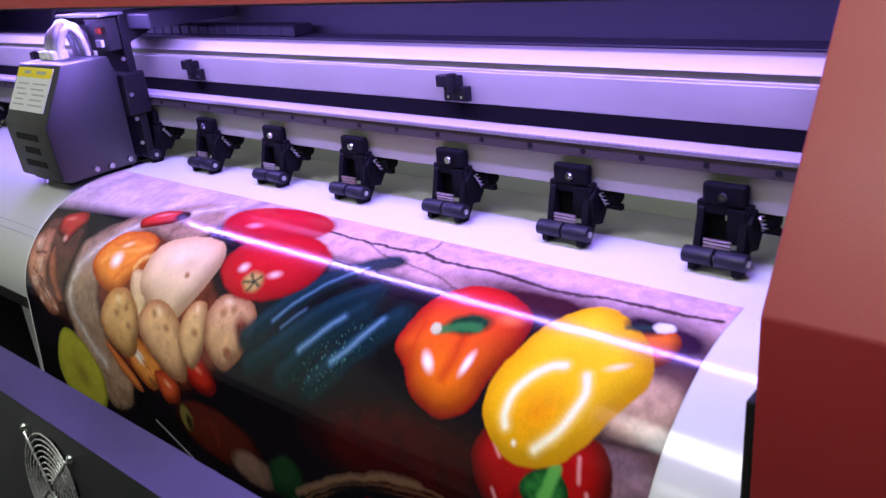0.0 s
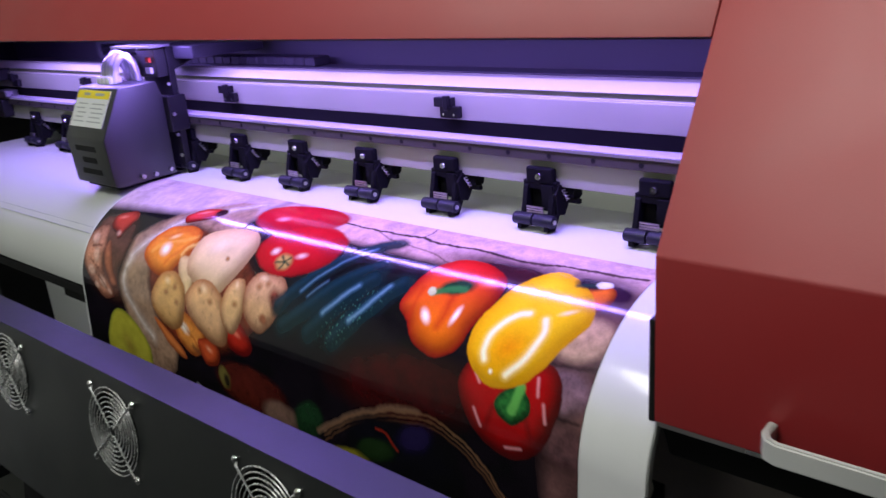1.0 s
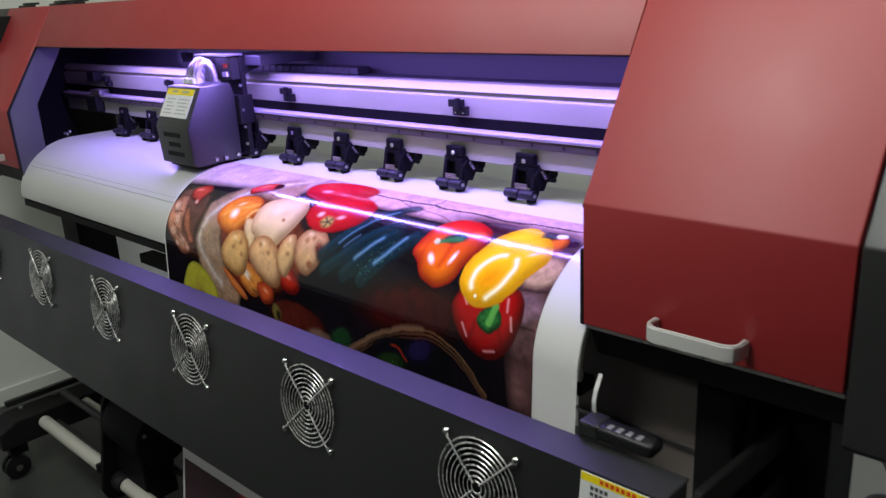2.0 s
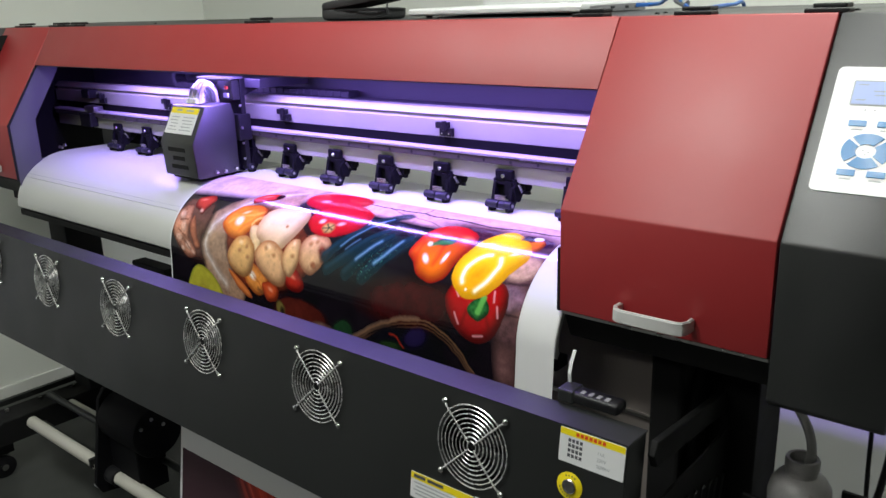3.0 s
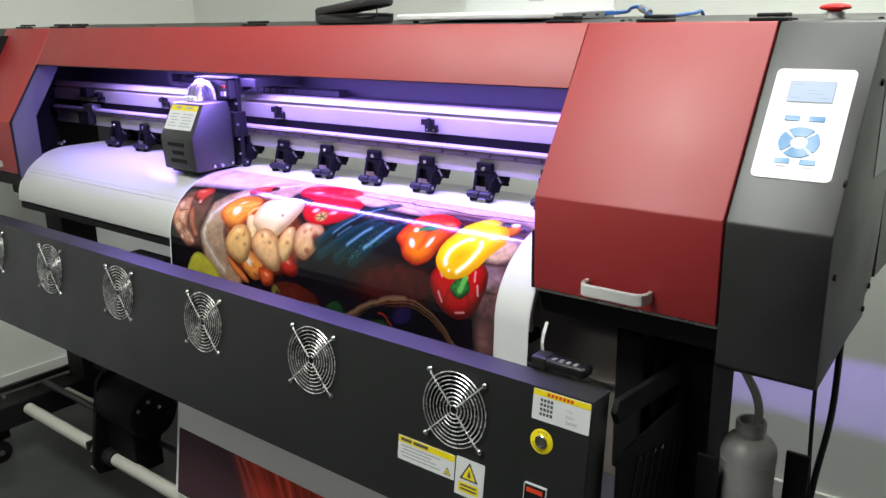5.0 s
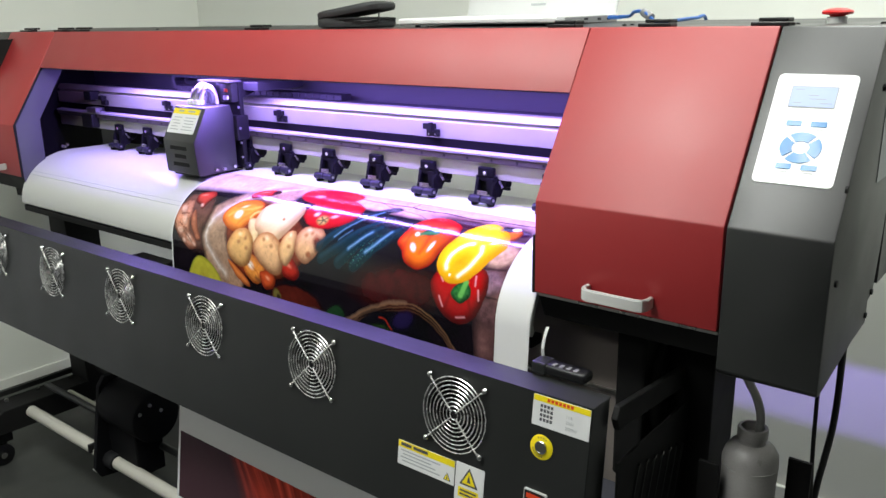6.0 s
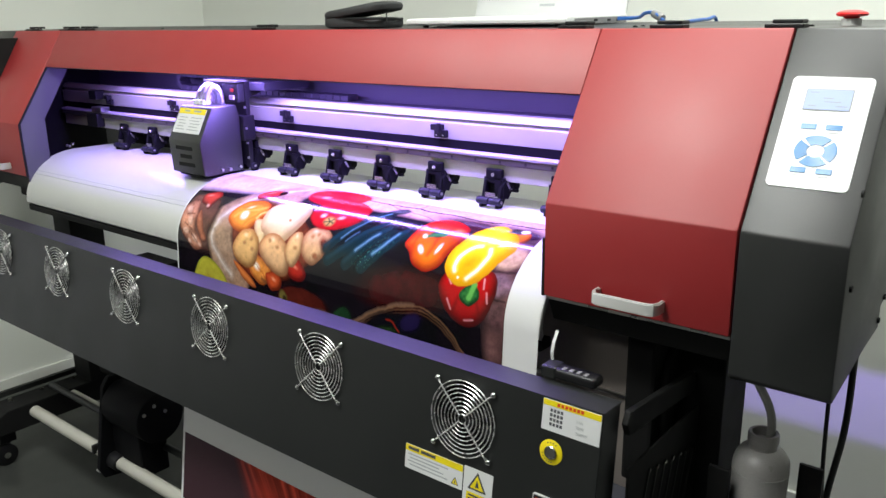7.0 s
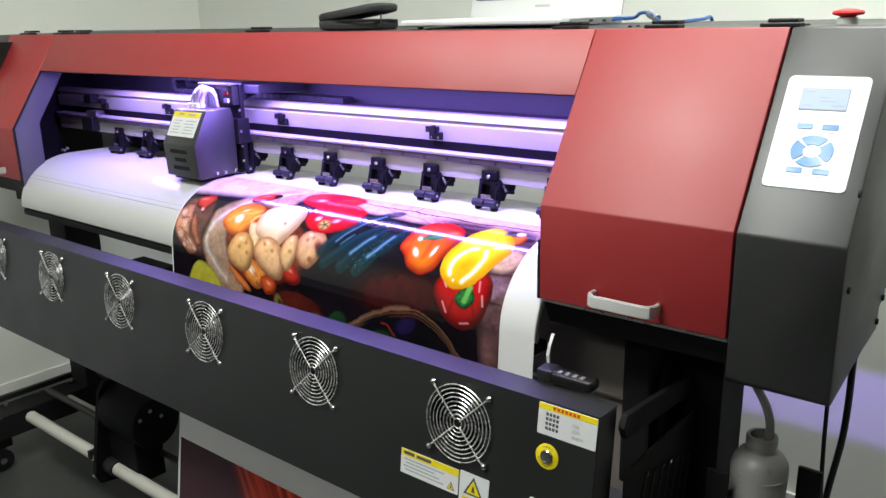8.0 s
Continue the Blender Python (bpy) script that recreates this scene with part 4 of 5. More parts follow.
class Canvas:
    """Printed colours over a stretch of the sheet: X across, S down, in metres."""

    def __init__(self, x0, x1, s0, s1, step, base):
        nx, ns = int((x1 - x0) / step) + 1, int((s1 - s0) / step) + 1
        self.X, self.S = np.meshgrid(np.linspace(x0, x1, nx), np.linspace(s0, s1, ns))
        self.C = np.empty(self.X.shape + (3,))
        self.C[:] = base
        self.wob = soft((self.X, self.S), 70, 5) * .0012 + soft((self.X, self.S), 260, 6) * .0006

    def grain(self, f, seed):
        return soft((self.X, self.S), f, seed)

    def put(self, mask, colour):
        self.C += mask[..., None] * (colour - self.C)

    def blob(self, c, h, g, colour, shade=.75, edge=.07, mottle=.10, f=110, spots=0, seed=1, lit=(-.25, -.45), rim=None):
        """A rounded thing: centre c and half axes h, g; lit from the upper left."""
        det = h[0] * g[1] - h[1] * g[0]
        dx, ds = self.X - c[0] + self.wob, self.S - c[1] + np.roll(self.wob, 40, 0)
        a, b = (dx * g[1] - ds * g[0]) / det, (ds * h[0] - dx * h[1]) / det
        r2 = a * a + b * b
        r = np.sqrt(r2)
        mask = np.clip((1 + edge - r) / (2 * edge), 0, 1)
        size = math.sqrt(abs(det))
        z = np.sqrt(np.clip(1 - r2, 0, 1))
        lam = np.clip(.25 + .55 * z + (dx * lit[0] + ds * lit[1]) / size * .45, 0.02, 1.15)
        tone = (1 - shade) + shade * lam
        tone = tone * (1 + mottle * self.grain(f, seed) + mottle * .6 * self.grain(f * 4, seed + 1))
        col = np.array(srgb(*colour))[None, None] * tone[..., None]
        if rim is not None:
            k = np.clip((r - .55) / .5, 0, 1)[..., None]
            col = col * (1 - k) + np.array(srgb(*rim))[None, None] * tone[..., None] * k
        if spots:
            sp = np.clip((self.grain(190, seed + 9) - .55) * 4, 0, 1) * spots
            col = col * (1 - sp[..., None] * .75)
        self.put(mask, col)

    def shine(self, c, h, g, power=.9, colour=(255, 250, 240)):
        det = h[0] * g[1] - h[1] * g[0]
        dx, ds = self.X - c[0] + self.wob * .6, self.S - c[1]
        a, b = (dx * g[1] - ds * g[0]) / det, (ds * h[0] - dx * h[1]) / det
        m = np.clip(1.25 - np.sqrt(a * a + b * b), 0, 1) ** 1.4 * power
        self.put(np.clip(m, 0, 1), np.array(srgb(*colour)))

    def trace(self, pts, w, ragged=0.0, fade=1.0):
        """A soft mask along a curve through pts."""
        if len(pts) > 2:
            pts = [(p.x, p.y) for p in smooth_path([(x, s, 0) for x, s in pts], 5)]
        d = np.full(self.X.shape, 9.0)
        X, S = self.X + self.wob * ragged, self.S + np.roll(self.wob, 30, 1) * ragged
        for (x0, s0), (x1, s1) in zip(pts, pts[1:]):
            l2 = (x1 - x0) ** 2 + (s1 - s0) ** 2
            t = np.clip(((X - x0) * (x1 - x0) + (S - s0) * (s1 - s0)) / l2, 0, 1)
            d = np.minimum(d, np.hypot(X - x0 - t * (x1 - x0), S - s0 - t * (s1 - s0)))
        return np.clip((w - d) / (w * fade), 0, 1)

    def stroke(self, pts, w, colour, power=1.0, ragged=0.0, fade=1.0):
        self.put(self.trace(pts, w, ragged, fade) * power, np.array(srgb(*colour)))

    def inside(self, pts, soften=.004):
        """A soft mask of a convex outline, listed clockwise as seen with S down."""
        m = np.ones(self.X.shape)
        for (x0, s0), (x1, s1) in zip(pts, pts[1:] + pts[:1]):
            l = math.hypot(x1 - x0, s1 - s0)
            d = ((self.X + self.wob - x0) * (s1 - s0) - (self.S + self.wob - s0) * (x1 - x0)) / l
            m *= np.clip(.5 - d / soften, 0, 1)
        return m

    def form(self, pts, colour, rim=None, w=.02, low=None, edge=.0016, mottle=.08, f=110, seed=1, spots=0, dark=.35, lit=(-.45, -.55)):
        """A swelling thing inside a closed soft outline, rounded over the width w at its border, lit from the upper left; low: its colour towards the lower end."""
        q = [Vector((x, y, 0)) for x, y in pts]
        n = len(q)
        path = []
        for i in range(n):
            a, b, c, d = q[i - 1], q[i], q[(i + 1) % n], q[(i + 2) % n]
            for t in (0, .25, .5, .75):
                path.append(0.5 * (2 * b + (c - a) * t + (2 * a - 5 * b + 4 * c - d) * t * t + (3 * b - a - 3 * c + d) * t ** 3))
        X, S = self.X + self.wob * .7, self.S + np.roll(self.wob, 40, 0) * .7
        d = np.full(X.shape, 9.0)
        odd = np.zeros(X.shape, bool)
        for a, b in zip(path, path[1:] + path[:1]):
            l2 = (b - a).length_squared
            t = np.clip(((X - a.x) * (b.x - a.x) + (S - a.y) * (b.y - a.y)) / l2, 0, 1)
            d = np.minimum(d, np.hypot(X - a.x - t * (b.x - a.x), S - a.y - t * (b.y - a.y)))
            if a.y != b.y:
                odd ^= ((a.y > S) != (b.y > S)) & (X < (b.x - a.x) * (S - a.y) / (b.y - a.y) + a.x)
        d = np.where(odd, d, -d)
        u = np.clip(d / w, 0, 1)
        z = w * np.sqrt(1 - (1 - u) ** 2)
        step = self.X[0, 1] - self.X[0, 0]
        for _ in range(3):
            z = (z + np.roll(z, 2, 0) + np.roll(z, -2, 0) + np.roll(z, 2, 1) + np.roll(z, -2, 1)) / 5
        zs, zx = np.gradient(z, step)
        lam = np.clip((.72 - zx * lit[0] - zs * lit[1]) / np.sqrt(1 + zx ** 2 + zs ** 2) * 1.2, 0, 1.2)
        tone = (dark + (1 - dark) * lam) * (1 + mottle * self.grain(f, seed) + mottle * .6 * self.grain(f * 4, seed + 1))
        col = np.ones(X.shape + (3,)) * np.array(srgb(*colour))
        if low is not None:
            s0, s1 = min(p[1] for p in pts), max(p[1] for p in pts)
            k = np.clip((S - s0) / (s1 - s0) * 1.3 - .15, 0, 1)[..., None]
            col = col * (1 - k) + np.array(srgb(*low)) * k
        if rim is not None:
            k = np.clip(1 - u * 1.2, 0, 1)[..., None] ** 1.5
            col = col * (1 - k) + np.array(srgb(*rim)) * k
        col = col * tone[..., None]
        if spots:
            col = col * (1 - np.clip((self.grain(150, seed + 9) - .5) * 4, 0, 1) * spots)[..., None]
        self.put(np.clip(.5 + d / edge, 0, 1), col)

    def cloth(self, mask, colour, f, seed, amount=.18):
        weave = np.sin(self.X * 1500 + self.wob * 900) * np.sin(self.S * 1500 - self.wob * 900)
        tone = 1 + amount * self.grain(f, seed) + amount * .7 * self.grain(f * 4, seed + 1) + .08 * weave
        self.put(mask, np.array(srgb(*colour))[None, None] * tone[..., None])

    def mesh(self, name, parent, label):
        y, z = surface(self.S, .0005)
        ns, nx = self.X.shape
        v = np.stack([self.X, y, z], -1).reshape(-1, 3)
        i = np.arange(ns * nx).reshape(ns, nx)
        f = np.stack([i[:-1, :-1], i[1:, :-1], i[1:, 1:], i[:-1, 1:]], -1).reshape(-1, 4)
        me = bpy.data.meshes.new(name)
        me.vertices.add(len(v))
        me.vertices.foreach_set("co", v.ravel())
        me.loops.add(f.size)
        me.loops.foreach_set("vertex_index", f.ravel())
        me.polygons.add(len(f))
        me.polygons.foreach_set("loop_start", np.arange(0, f.size, 4))
        me.update(calc_edges=True)
        me.polygons.foreach_set("use_smooth", np.ones(len(f), bool))
        ink = me.color_attributes.new("ink", "FLOAT_COLOR", "POINT")
        ink.data.foreach_set("color", np.concatenate([np.clip(self.C, 0.004, .9).reshape(-1, 3), np.ones((len(v), 1))], 1).ravel())
        me.materials.append(PRINT)
        ob = new(name, me)
        ob.parent = parent
        ob.matrix_parent_inverse = parent.matrix_world.inverted()
        ob["label"] = label
        return ob


def vegetables():
    """The picture on the sheet: vegetables on dark stone."""
    k = Canvas(-.9205, -.0155, -.012, .47, .0012, srgb(17, 13, 18))
    X, S = k.X, k.S
    k.C *= (1 + .35 * k.grain(30, 3) + .2 * k.grain(120, 4))[..., None]
    # flagstones above and at the right
    stone = np.clip((.062 + (X + .45) * .02 - S) / .012, 0, 1) * np.clip((X + .60) / .03, 0, 1)
    tone = 1 + .16 * k.grain(35, 11) + .16 * k.grain(130, 12) + .12 * k.grain(420, 13)
    k.put(stone, np.array(srgb(186, 148, 142)) * tone[..., None])
    low = np.clip((.038 - S) / .02, 0, 1) * stone
    k.put(low * .35, np.array(srgb(205, 176, 182)) * tone[..., None])
    k.put(np.clip((k.grain(60, 21) - .35) * 3, 0, 1) * stone * .5, np.array(srgb(205, 165, 150)))
    k.blob((-.150, .050), (.09, .004), (.004, .022), (60, 26, 34), .4, .5)
    k.blob((-.045, .050), (.045, .004), (.004, .020), (50, 26, 48), .4, .5)
    k.stroke([(-.47, .020), (-.384, .024), (-.311, .020), (-.289, .025), (-.221, .023), (-.164, .029), (-.103, .021), (-.02, .018)], .0032, (52, 30, 34), .95, 1.6, .7)
    k.stroke([(-.311, .020), (-.309, .004), (-.314, -.012)], .0022, (70, 42, 45), .8, 1.2)
    k.stroke([(-.384, .024), (-.36, .034), (-.335, .040), (-.28, .045), (-.24, .058)], .0022, (60, 34, 40), .7, 1.5)
    side = np.clip((X + .085 - (S - .06) * .12) / .02, 0, 1) * np.clip((S - .065) / .02, 0, 1) * np.clip((.44 - S) / .1, 0, 1)
    k.put(side, np.array(srgb(120, 84, 84)) * (tone * (.6 + .5 * np.clip(k.grain(22, 31), -.6, 1)))[..., None])
    k.blob((-.040, .112), (.024, -.014), (.012, .020), (196, 160, 132), .4, .2, .2, seed=31)
    k.blob((-.039, .165), (.026, .002), (-.002, .020), (132, 100, 116), .5, .25, .3, seed=33)
    k.blob((-.030, .215), (.022, .002), (-.002, .022), (92, 62, 66), .5, .3, .3, seed=34)
    k.stroke([(-.062, .142), (-.018, .138)], .0035, (34, 20, 26), .8, 1.5)
    k.stroke([(-.05, .188), (-.018, .190)], .003, (30, 18, 24), .8, 1.5)
    # sacking at the left
    sack = k.inside([(-.92, -.02), (-.60, -.02), (-.625, .055), (-.70, .11), (-.735, .30), (-.775, .25), (-.815, .17), (-.80, .10), (-.92, .062)][::1], .006)
    band = [(-.612, .012), (-.665, .052), (-.711, .078), (-.759, .126), (-.790, .168), (-.795, .205), (-.771, .238), (-.727, .274)]
    top = np.clip((.082 + (-.75 - X) * .10 - S) / .02, 0, 1) * np.clip((-.585 - X) / .02, 0, 1)
    k.cloth(top, (192, 168, 172), 40, 41)
    k.cloth(k.trace([(-.64, .06), (-.74, .135), (-.775, .18), (-.755, .23), (-.715, .285)], .050, 2, .25) * .95, (150, 118, 96), 55, 43, .3)
    weave = np.clip(np.sin(X * 1700 + k.wob * 700) * np.sin(S * 1700) + .2, 0, 1) * .25
    for w, c, p in ((.0165, (170, 150, 142), .6), (.0085, (196, 180, 172), .6), (.0022, (212, 200, 194), .6)):
        k.cloth(k.trace(band, w, 1.6, .8) * p, c, 120, 45, .25)
    near = np.clip((.055 - np.abs(X + .74 - (S - .17) * .15)) / .02, 0, 1) * np.clip((S - .1) / .03, 0, 1) * np.clip((.29 - S) / .03, 0, 1)
    k.put(near * weave, np.array(srgb(200, 180, 165)))
    def grow(pts, f, ds):
        x, y = sum(p[0] for p in pts) / len(pts), sum(p[1] for p in pts) / len(pts)
        return [(x + f * (p[0] - x), y + ds + f * (p[1] - y)) for p in pts]
    # the shaded heap beneath the garlic, onions and potatoes
    k.form([(-.915, .120), (-.860, .100), (-.820, .110), (-.800, .150), (-.806, .200), (-.800, .240), (-.840, .240), (-.900, .220)], (92, 58, 48), (60, 34, 30), .02, edge=.012, mottle=.3, f=60, seed=50)
    k.form([(-.745, .140), (-.700, .092), (-.640, .095), (-.560, .110), (-.505, .140), (-.462, .170), (-.490, .225), (-.530, .250), (-.580, .270), (-.640, .276), (-.700, .250), (-.725, .200)], (112, 48, 30), (60, 24, 20), .02, edge=.012, mottle=.35, f=55, seed=49)
    # garlic, a root and an onion beyond the sack
    k.form(grow([(-.906, .136), (-.884, .130), (-.868, .158), (-.862, .190), (-.842, .208), (-.828, .226), (-.857, .236), (-.886, .217), (-.914, .192), (-.918, .155)], 1.08, 0), (184, 124, 100), (110, 62, 48), .016, mottle=.5, f=75, seed=51, dark=.55)
    for c, h, g in (((-.902, .152), (.009, .007), (-.005, .006)), ((-.884, .176), (.006, .012), (-.007, .003)), ((-.892, .200), (.010, .004), (-.003, .006)), ((-.856, .214), (.008, .009), (-.006, .004)), ((-.838, .226), (.007, .003), (-.002, .004)), ((-.874, .222), (.006, .003), (-.003, .004))):
        k.blob(c, h, g, (216, 168, 148), .5, .35, .25, 240, seed=52)
    for p in ([(-.903, .166), (-.880, .160)], [(-.898, .186), (-.872, .196)], [(-.870, .205), (-.848, .222)]):
        k.stroke(p, .003, (66, 26, 22), .8, 2.5)
    k.form([(-.864, .148), (-.850, .158), (-.832, .186), (-.813, .212), (-.828, .217), (-.850, .194), (-.866, .168)], (168, 98, 70), (112, 56, 40), .009, mottle=.25, f=130, seed=55)
    k.form([(-.886, .105), (-.866, .095), (-.842, .091), (-.826, .103), (-.833, .124), (-.842, .143), (-.856, .136), (-.880, .126)], (176, 52, 42), (96, 22, 22), .016, mottle=.2, f=90, seed=56)
    k.shine((-.850, .134), (.006, .004), (-.004, .004), .6, (240, 190, 170))
    k.shine((-.866, .106), (.012, -.003), (.002, .004), .4, (240, 150, 130))
    # onions behind the potatoes
    k.form([(-.728, .078), (-.708, .058), (-.682, .049), (-.660, .050), (-.664, .066), (-.690, .082), (-.714, .090)], (206, 48, 40), (140, 24, 24), .012, seed=61)
    k.shine((-.698, .062), (.014, -.007), (.002, .003), .5, (250, 150, 130))
    k.blob((-.668, .056), (.010, -.004), (.004, .008), (44, 14, 18), .5, .3)
    k.form(grow([(-.757, .138), (-.738, .106), (-.704, .094), (-.674, .095), (-.660, .108), (-.658, .136), (-.674, .148), (-.690, .168), (-.722, .167), (-.746, .156)], 1.1, 0.004), (236, 140, 48), (196, 78, 26), .022, mottle=.12, f=60, seed=62, dark=.5)
    for p, c in (([(-.664, .108), (-.690, .118), (-.728, .134), (-.744, .148)], (246, 176, 84)), ([(-.664, .104), (-.700, .104), (-.736, .120)], (206, 92, 34)), ([(-.664, .114), (-.684, .134), (-.704, .158)], (208, 96, 36)), ([(-.668, .100), (-.656, .118), (-.664, .138)], (132, 34, 22))):
        k.stroke(p, .005, c, .6, 2)
    k.shine((-.716, .138), (.012, -.004), (.004, .011), .95)
    k.shine((-.712, .116), (.012, -.006), (.002, .004), .55, (255, 230, 180))
    k.stroke([(-.674, .138), (-.664, .124), (-.648, .112)], .005, (236, 190, 112), .8, 2.5)
    # potatoes with onions, a carrot and small tomatoes among them
    k.form(grow([(-.668, .138), (-.642, .138), (-.630, .160), (-.632, .184), (-.646, .174), (-.662, .156)], 1.2, 0.008), (222, 190, 146), (186, 140, 96), .010, seed=71, dark=.5)
    k.form(grow([(-.638, .144), (-.640, .104), (-.606, .084), (-.566, .082), (-.546, .098), (-.546, .122), (-.558, .148), (-.576, .166), (-.606, .162)], 1.24, 0.006), (234, 202, 162), (212, 166, 124), .034, mottle=.06, f=60, seed=72, dark=.5)
    k.shine((-.606, .114), (.020, -.008), (.006, .012), .35, (255, 232, 214))
    k.blob((-.576, .128), (.004, .001), (-.001, .003), (168, 116, 76), .3, .5)
    k.form(grow([(-.668, .224), (-.645, .210), (-.613, .220), (-.596, .236), (-.604, .256), (-.623, .268), (-.650, .257)], 1.1, 0.006), (230, 146, 66), (196, 96, 40), .018, mottle=.2, f=110, seed=85)
    k.shine((-.640, .239), (.009, .009), (-.008, .005), .95)
    k.stroke([(-.660, .226), (-.630, .244), (-.612, .262)], .003, (170, 76, 30), .7, 2)
    k.stroke([(-.626, .264), (-.612, .268)], .005, (110, 66, 40), .9, 2)
    k.form([(-.718, .241), (-.702, .244), (-.662, .266), (-.643, .285), (-.660, .287), (-.692, .269)], (212, 120, 60), (166, 80, 40), .009, seed=81)
    k.form([(-.548, .218), (-.520, .204), (-.498, .214), (-.488, .233), (-.504, .248), (-.534, .245)], (186, 42, 28), (120, 20, 16), .020, mottle=.15, f=60, seed=83)
    k.shine((-.520, .220), (.009, .004), (-.003, .004), .5, (255, 150, 120))
    k.form([(-.612, .252), (-.586, .243), (-.563, .254), (-.568, .276), (-.596, .282)], (206, 84, 42), (140, 44, 26), .016, mottle=.15, f=70, seed=82)
    k.shine((-.586, .258), (.008, .004), (-.003, .004), .5, (255, 190, 150))
    k.form(grow([(-.712, .203), (-.698, .172), (-.672, .164), (-.648, .178), (-.641, .198), (-.650, .224), (-.673, .234), (-.700, .224)], 1.2, 0.008), (222, 172, 110), (172, 112, 66), .024, mottle=.10, f=120, seed=75, spots=.15, dark=.5)
    k.form(grow([(-.628, .190), (-.613, .164), (-.585, .162), (-.556, .178), (-.543, .200), (-.550, .226), (-.571, .233), (-.603, .220)], 1.17, 0.009), (226, 176, 130), (166, 106, 70), .026, mottle=.10, f=120, seed=76, spots=.15, dark=.5)
    k.form(grow([(-.553, .182), (-.545, .152), (-.526, .145), (-.515, .160), (-.513, .186), (-.528, .208), (-.544, .202)], 1.17, 0.009), (224, 178, 130), (170, 112, 74), .017, mottle=.10, f=120, seed=74, spots=.15, dark=.5)
    k.form(grow([(-.511, .168), (-.509, .138), (-.486, .127), (-.455, .131), (-.442, .150), (-.451, .179), (-.472, .198), (-.496, .190)], 1.1, 0.007), (212, 164, 126), (156, 98, 70), .024, mottle=.12, f=120, seed=73, spots=.2, dark=.5)
    k.blob((-.455, .163), (.009, .014), (-.010, .003), (122, 56, 42), .6, .4, .4, 200, seed=77)
    k.blob((-.469, .190), (.006, .005), (-.005, .003), (150, 90, 62), .5, .4)
    for c in ((-.683, .196), (-.664, .186), (-.656, .206), (-.606, .180), (-.580, .190), (-.528, .182), (-.492, .152), (-.478, .146)):
        k.blob(c, (.0045, .001), (-.001, .0035), (168, 114, 76), .3, .8)
    for c, h, g in (((-.684, .180), (.008, .003), (-.003, .005)), ((-.598, .176), (.009, .005), (-.004, .005)), ((-.534, .158), (.004, .006), (-.004, .002)), ((-.490, .140), (.010, .000), (0, .005))):
        k.shine(c, h, g, .4, (255, 236, 206))
    # lemon, knife, dark onion, leaf
    k.form(grow([(-.832, .258), (-.812, .251), (-.788, .257), (-.760, .274), (-.742, .298), (-.745, .332), (-.780, .360), (-.832, .356), (-.861, .320), (-.852, .282)], 1.05, 0), (172, 166, 54), (120, 124, 40), .010, mottle=.10, f=90, seed=91, dark=.6)
    k.blob((-.800, .306), (.010, .014), (-.010, .006), (150, 132, 50), .3, .8, .2, 200, seed=96)
    k.stroke([(-.625, .318), (-.556, .342)], .0022, (170, 165, 175), .8, .3)
    k.blob((-.499, .292), (.072, .010), (-.019, .030), (84, 30, 22), .85, .1, .2, seed=92)
    k.blob((-.557, .291), (.007, .014), (-.010, .006), (110, 100, 50), .6, .2)
    k.blob((-.552, .294), (.003, .008), (-.005, .003), (46, 36, 20), .4, .3)
    k.blob((-.440, .312), (.034, .006), (-.012, .018), (120, 92, 80), .8, .2, .2, seed=93)
    k.blob((-.388, .300), (.020, .012), (-.018, .022), (28, 58, 34), .7, .15, .2, seed=94)
    # cucumbers
    for pts, w in (([(-.446, .168), (-.410, .124), (-.372, .078), (-.330, .044)], .017), ([(-.430, .190), (-.396, .160), (-.352, .112), (-.318, .082)], .018), ([(-.384, .190), (-.352, .146), (-.318, .106)], .019), ([(-.344, .188), (-.308, .142), (-.276, .102)], .020)):
        k.stroke(pts, w, (15, 36, 42), .95, 1.2, .5)
        k.stroke([(x - .004, y - .004) for x, y in pts], w * .45, (26, 58, 74), .45, 1)
    for pts, w, p in (([(-.370, .160), (-.350, .136), (-.334, .117)], .0065, .75), ([(-.326, .160), (-.306, .134), (-.291, .108)], .0065, .8), ([(-.418, .142), (-.396, .112), (-.373, .084), (-.350, .060)], .0045, .55), ([(-.404, .146), (-.384, .122)], .004, .4)):
        k.stroke(pts, w, (70, 116, 150), p * .8, .6)
        k.stroke(pts, w * .5, (150, 186, 208), p * .4, .8)
    drops = np.clip((k.grain(520, 95) - .62) * 5, 0, 1) * np.clip(1 - ((X + .325 - (S - .15) * -.7) / .03) ** 2 - ((S - .155) / .05) ** 2, 0, 1)
    k.put(drops * .5, np.array(srgb(90, 168, 150)))
    # tomatoes
    k.blob((-.520, .030), (.072, -.022), (.030, .036), (204, 26, 44), .7, .05, .06, 60, seed=101)
    k.shine((-.545, .042), (.012, -.004), (.004, .006), .5, (255, 190, 200))
    k.blob((-.465, .086), (.060, -.030), (.036, .036), (208, 24, 36), .75, .04, .06, 60, seed=102)
    k.shine((-.500, .100), (.008, -.004), (.004, .006), .6)
    k.shine((-.452, .098), (.010, -.004), (.003, .005), .5)
    k.blob((-.474, .112), (.014, -.002), (.004, .011), (196, 160, 90), .5, .3)
    for a in range(5):
        an = a * 1.2566 + .3
        k.stroke([(-.474, .112), (-.474 + .013 * math.cos(an), .112 + .010 * math.sin(an))], .0032, (44, 60, 40), .95, 1.2)
    # red cloth and basket
    k.blob((-.235, .215), (.10, -.008), (-.01, .040), (62, 9, 14), .6, .3, .25, 60, seed=111)
    k.stroke([(-.370, .308), (-.306, .267), (-.247, .242), (-.210, .233)], .0062, (126, 96, 78), .8, 2)
